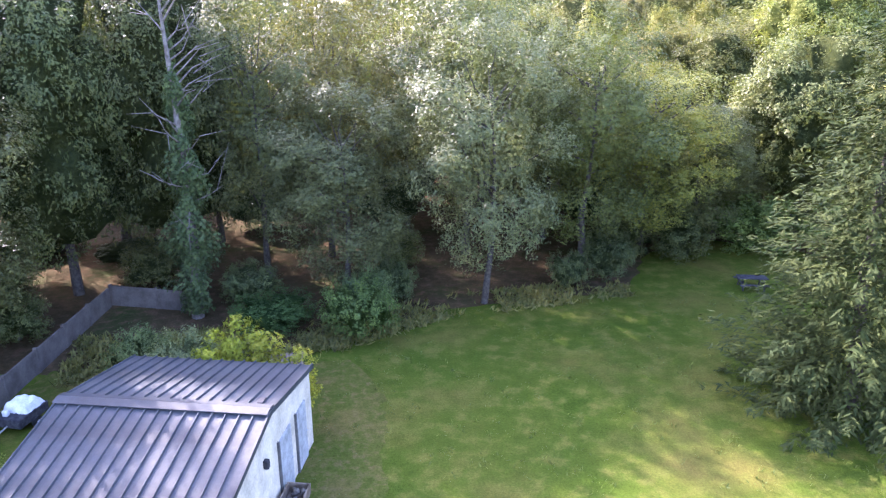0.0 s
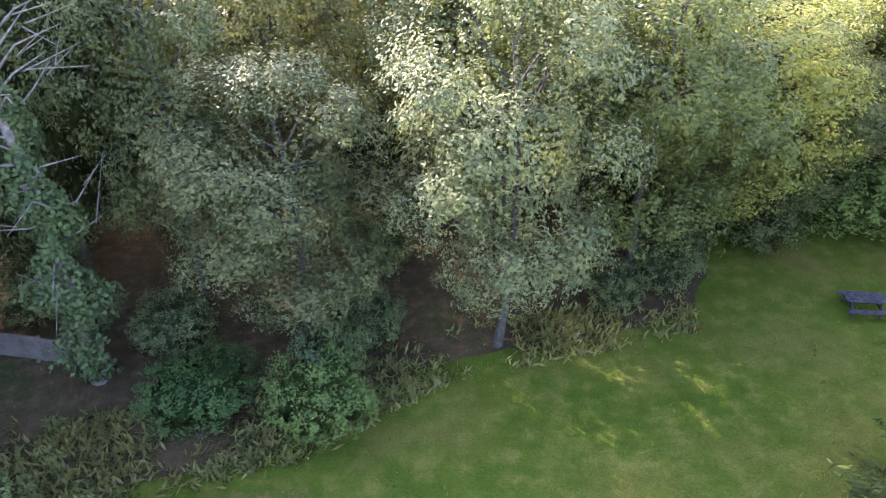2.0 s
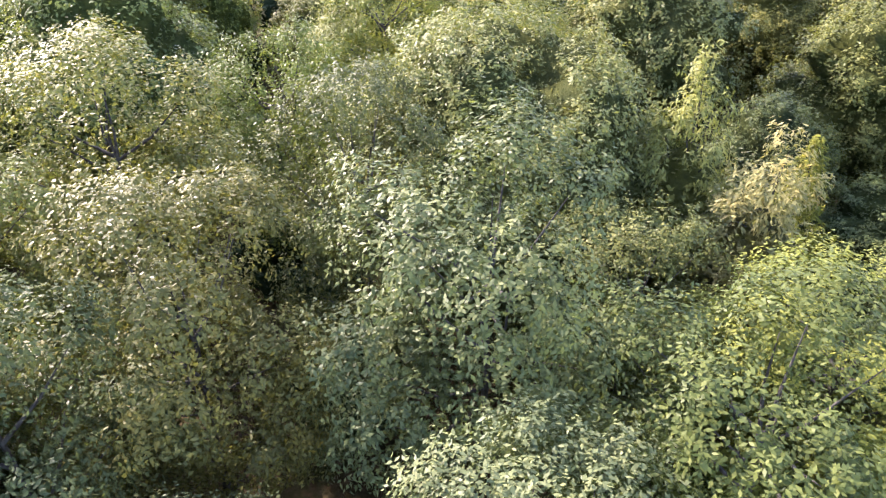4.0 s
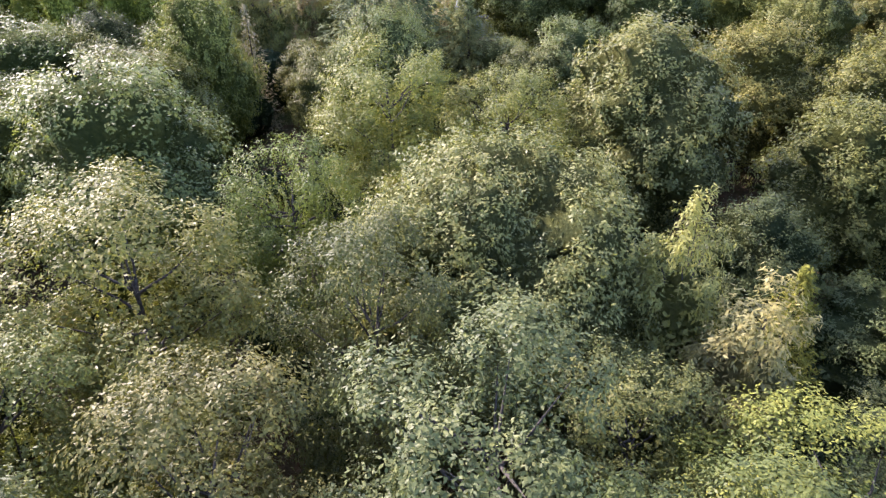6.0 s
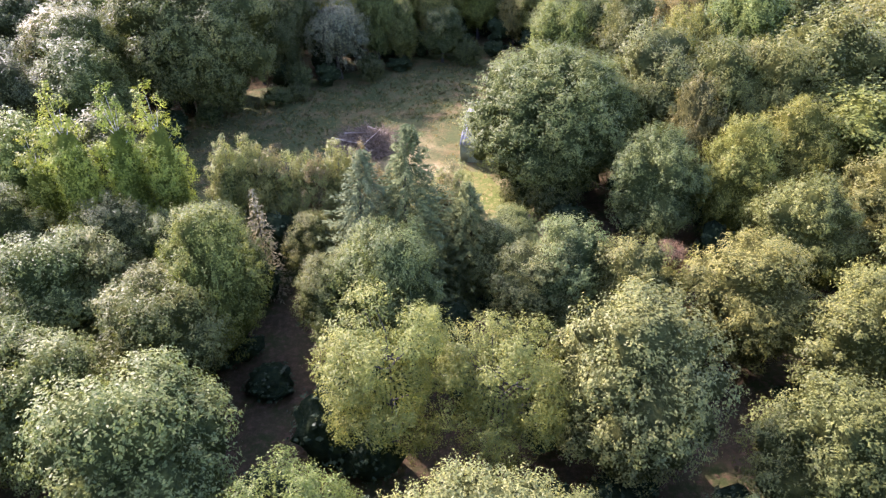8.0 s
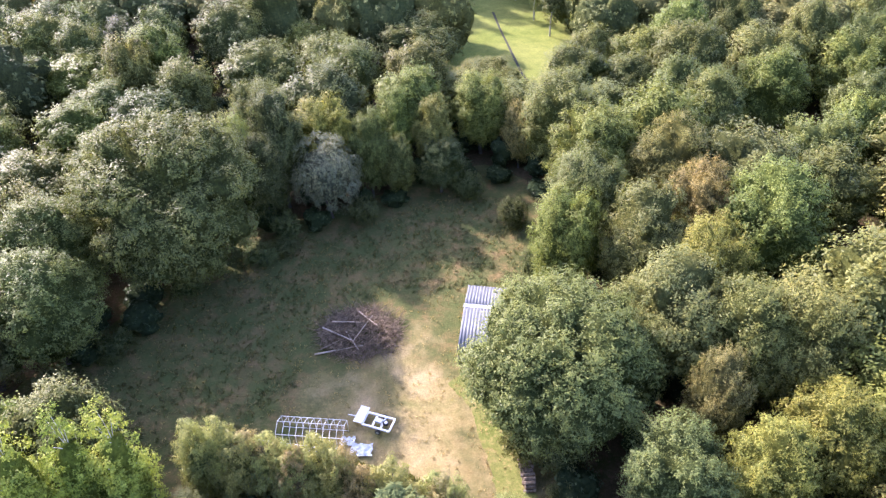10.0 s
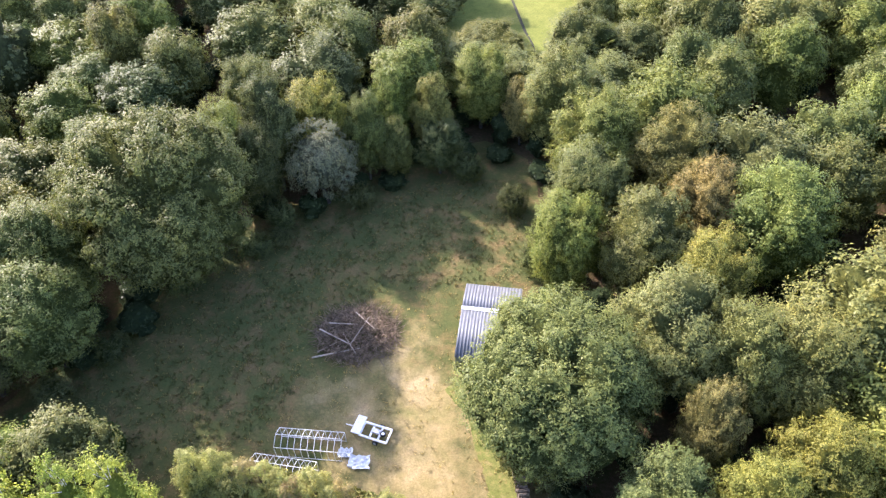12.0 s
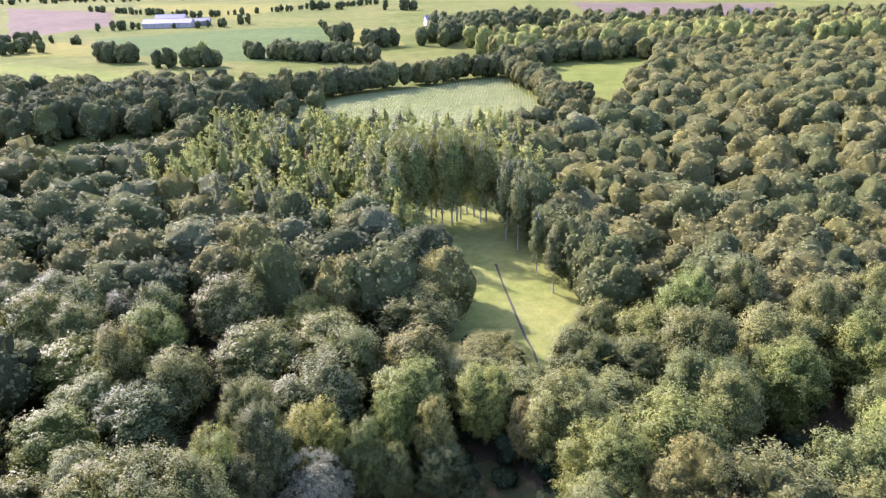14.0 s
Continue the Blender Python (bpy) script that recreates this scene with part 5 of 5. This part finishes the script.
def rumpled_sheet(x, y, sx, sy, seed):
    rng = random.Random(seed)
    bm = bmesh.new()
    bmesh.ops.create_grid(bm, x_segments=14, y_segments=14, size=0.5)
    for v in bm.verts:
        n = noise.noise(Vector((v.co.x * 5 + seed, v.co.y * 5, seed)))
        v.co = Vector((v.co.x * sx * (1 + 0.2 * n), v.co.y * sy * (1 + 0.25 * n), 0.16 + 0.25 * n + rng.uniform(0, 0.05)))
    me = bpy.data.meshes.new("tarpaulin")
    bm.to_mesh(me)
    bm.free()
    me.materials.append(PLASTIC)
    ob = tagged(new("tarpaulin", me), "crumpled white plastic sheet lying on the grass", "tarpaulin")
    ob.matrix_basis = pose(x, y, 0.06)


rumpled_sheet(-7.3, 95.6, 2.0, 1.4, 3)
rumpled_sheet(-8.8, 96.6, 1.4, 1.0, 7)


def log_stack():
    g = hold("log_stack", pose(8.7, 91.3, 0.06, 0, 0, 96), "stack of cut logs at the edge of the clearing", "log stack")
    r = random.Random(6)
    for row in range(3):
        for i in range(9 - row):
            part("log", rod((i * 0.42 + row * 0.2, -0.5 + r.uniform(-0.1, 0.1), 0.2 + row * 0.34), (i * 0.42 + row * 0.2, 0.6 + r.uniform(-0.1, 0.1), 0.2 + row * 0.34), r.uniform(0.15, 0.2), sides=8), WOOD, g)


log_stack()


def hedge(points, height, half, tint, seed, label, count=9000, size=0.5):
    """A tall clipped-out hedge with feathery upright tips."""
    rng = np.random.default_rng(seed)
    p = np.array(points, float)
    seg = np.linalg.norm(np.diff(p, axis=0), axis=1)
    f = rng.uniform(0, seg.sum(), count)
    cum = np.r_[0, np.cumsum(seg)]
    cx, cy = np.interp(f, cum, p[:, 0]), np.interp(f, cum, p[:, 1])
    k = np.clip(np.searchsorted(cum, f) - 1, 0, len(seg) - 1)
    d = np.diff(p, axis=0)[k] / seg[k][:, None]
    s = np.column_stack([-d[:, 1], d[:, 0]])
    a = rng.uniform(-1.75, 1.75, count)
    bump = 1 + 0.16 * np.sin(f * 2.4) + 0.1 * np.sin(f * 5.7 + 1)
    z = np.where(np.abs(a) < 1.0, height * (0.93 + 0.09 * bump * rng.uniform(0.2, 1, count)), height * rng.uniform(0.02, 0.97, count))
    off = np.where(np.abs(a) < 1.0, half * a * 0.9, half * np.sign(a) * bump * rng.uniform(0.75, 1.08, count) * (1.1 - 0.25 * z / height))
    at = np.column_stack([cx + s[:, 0] * off, cy + s[:, 1] * off, z])
    nor = unit(np.column_stack([s * np.sign(off)[:, None], 0.5 * np.ones(count)]) + 0.5 * rng.normal(size=(count, 3)))
    leafy = leaf_quads(at, nor, size, rng, np.array([[0, 0, 1.0]]) * np.ones((count, 1)), 0.4)
    n = int(seg.sum() / 1.5)
    g = np.linspace(0.6, seg.sum() - 0.6, n)
    mids = np.column_stack([np.interp(g, cum, p[:, 0]), np.interp(g, cum, p[:, 1]), np.full(n, height * 0.5)])
    ball_v, ball_q = rough_ball(5)
    dense = joined([(k + ball_v * np.array([half, half, height * 0.5]) * 0.95 * (1 + 0.08 * rng.normal(size=(len(ball_v), 1))), ball_q) for k in mids])
    h = tagged(hold("hedge"), label, "hedge")
    o = mesh_part("foliage", fast_mesh("hedge", *leafy, [NEEDLE]), h)
    i = mesh_part("inner_growth", fast_mesh("hedge_inside", *dense, [INNER_SHADE]), h)
    o.color = i.color = (*tint, 1)


hedge([(-20.8, 91.2), (-14, 90.0), (-6, 88.0), (2.2, 85.6)], 6.4, 1.9, (0.2, 0.2, 0.07), 41, "tall yellow-green conifer hedge along the clearing", 22000, 0.42)
hedge([(-40, 97.0), (-31, 96.0)], 4.2, 1.4, (0.07, 0.11, 0.03), 42, "dark green clipped hedge at the clearing's corner", 7000, 0.4)


r = random.Random(3)
for i in range(22):
    f = i / 21
    plant("plume", -20.6 + 22.6 * f + r.uniform(-0.3, 0.3), 90.7 - 5.6 * f + r.uniform(-0.6, 0.6), r.uniform(9.8, 12.2), r.uniform(1.5, 2.1), (0.23, 0.225, 0.07) if r.random() < 0.8 else (0.25, 0.2, 0.085), "hedge_conifer", "young yellow-green conifer in the tall hedge row", "conifers of the hedge row")


# ---- farm and house in the distance ----
SLATE = painted("grey_slates", (0.2, 0.21, 0.24), 0.7)
STONE = painted("rubble_stone", (0.4, 0.37, 0.33), 0.9)


def building(name, x, y, turn, l, w, eave, ridge, wall_mat, label, category, openings):
    b = hold(name, pose(x, y, 0.0, 0, 0, turn), label, category)
    part("wall", box(l, w, eave, 0, 0, eave / 2), wall_mat, b)
    for s in (-1, 1):
        bm = bmesh.new()
        v = [bm.verts.new((s * l / 2 + o, yy, zz)) for o in (-0.15, 0.15) for yy, zz in ((-w / 2, eave), (w / 2, eave), (0, ridge))]
        bm.faces.new(v[:3]), bm.faces.new(v[3:])
        for i in range(3):
            bm.faces.new((v[i], v[(i + 1) % 3], v[3 + (i + 1) % 3], v[3 + i]))
        bmesh.ops.recalc_face_normals(bm, faces=bm.faces[:])
        part("gable", bm, wall_mat, b)
        n = math.hypot(w / 2, ridge - eave)
        part("roof", box(l + 0.8, n + 0.5, 0.2, 0, s * w / 4, (eave + ridge) / 2 + 0.1, tilt=-s * math.degrees(math.atan2(ridge - eave, w / 2))), SLATE, b, "grey slate roof")
    for i in range(openings):
        part("window", box(1.1, 0.2, 1.3, -l / 2 + l * (i + 0.5) / openings, -w / 2 - 0.02, eave * 0.6, bevel=0.03), DARKGAP, b)
    return b


building("farmhouse", -30, 833, 25, 15, 9, 5.5, 10, WHITE, "white farmhouse with a steep slate roof", "house", 4)
building("barn", -322, 862, 6, 52, 18, 5, 9, STONE, "long farm barn with a grey roof", "barn", 6)
building("barn", -340, 915, 4, 34, 14, 6, 10, STONE, "stone farm building with a grey roof", "barn", 4)
building("barn", -290, 880, 10, 16, 12, 5, 8, ZINC, "pale metal farm building", "barn", 2)
building("farmhouse", 300, 860, -5, 18, 9, 5, 9, WHITE, "white farmhouse at the wood's far edge", "house", 4)
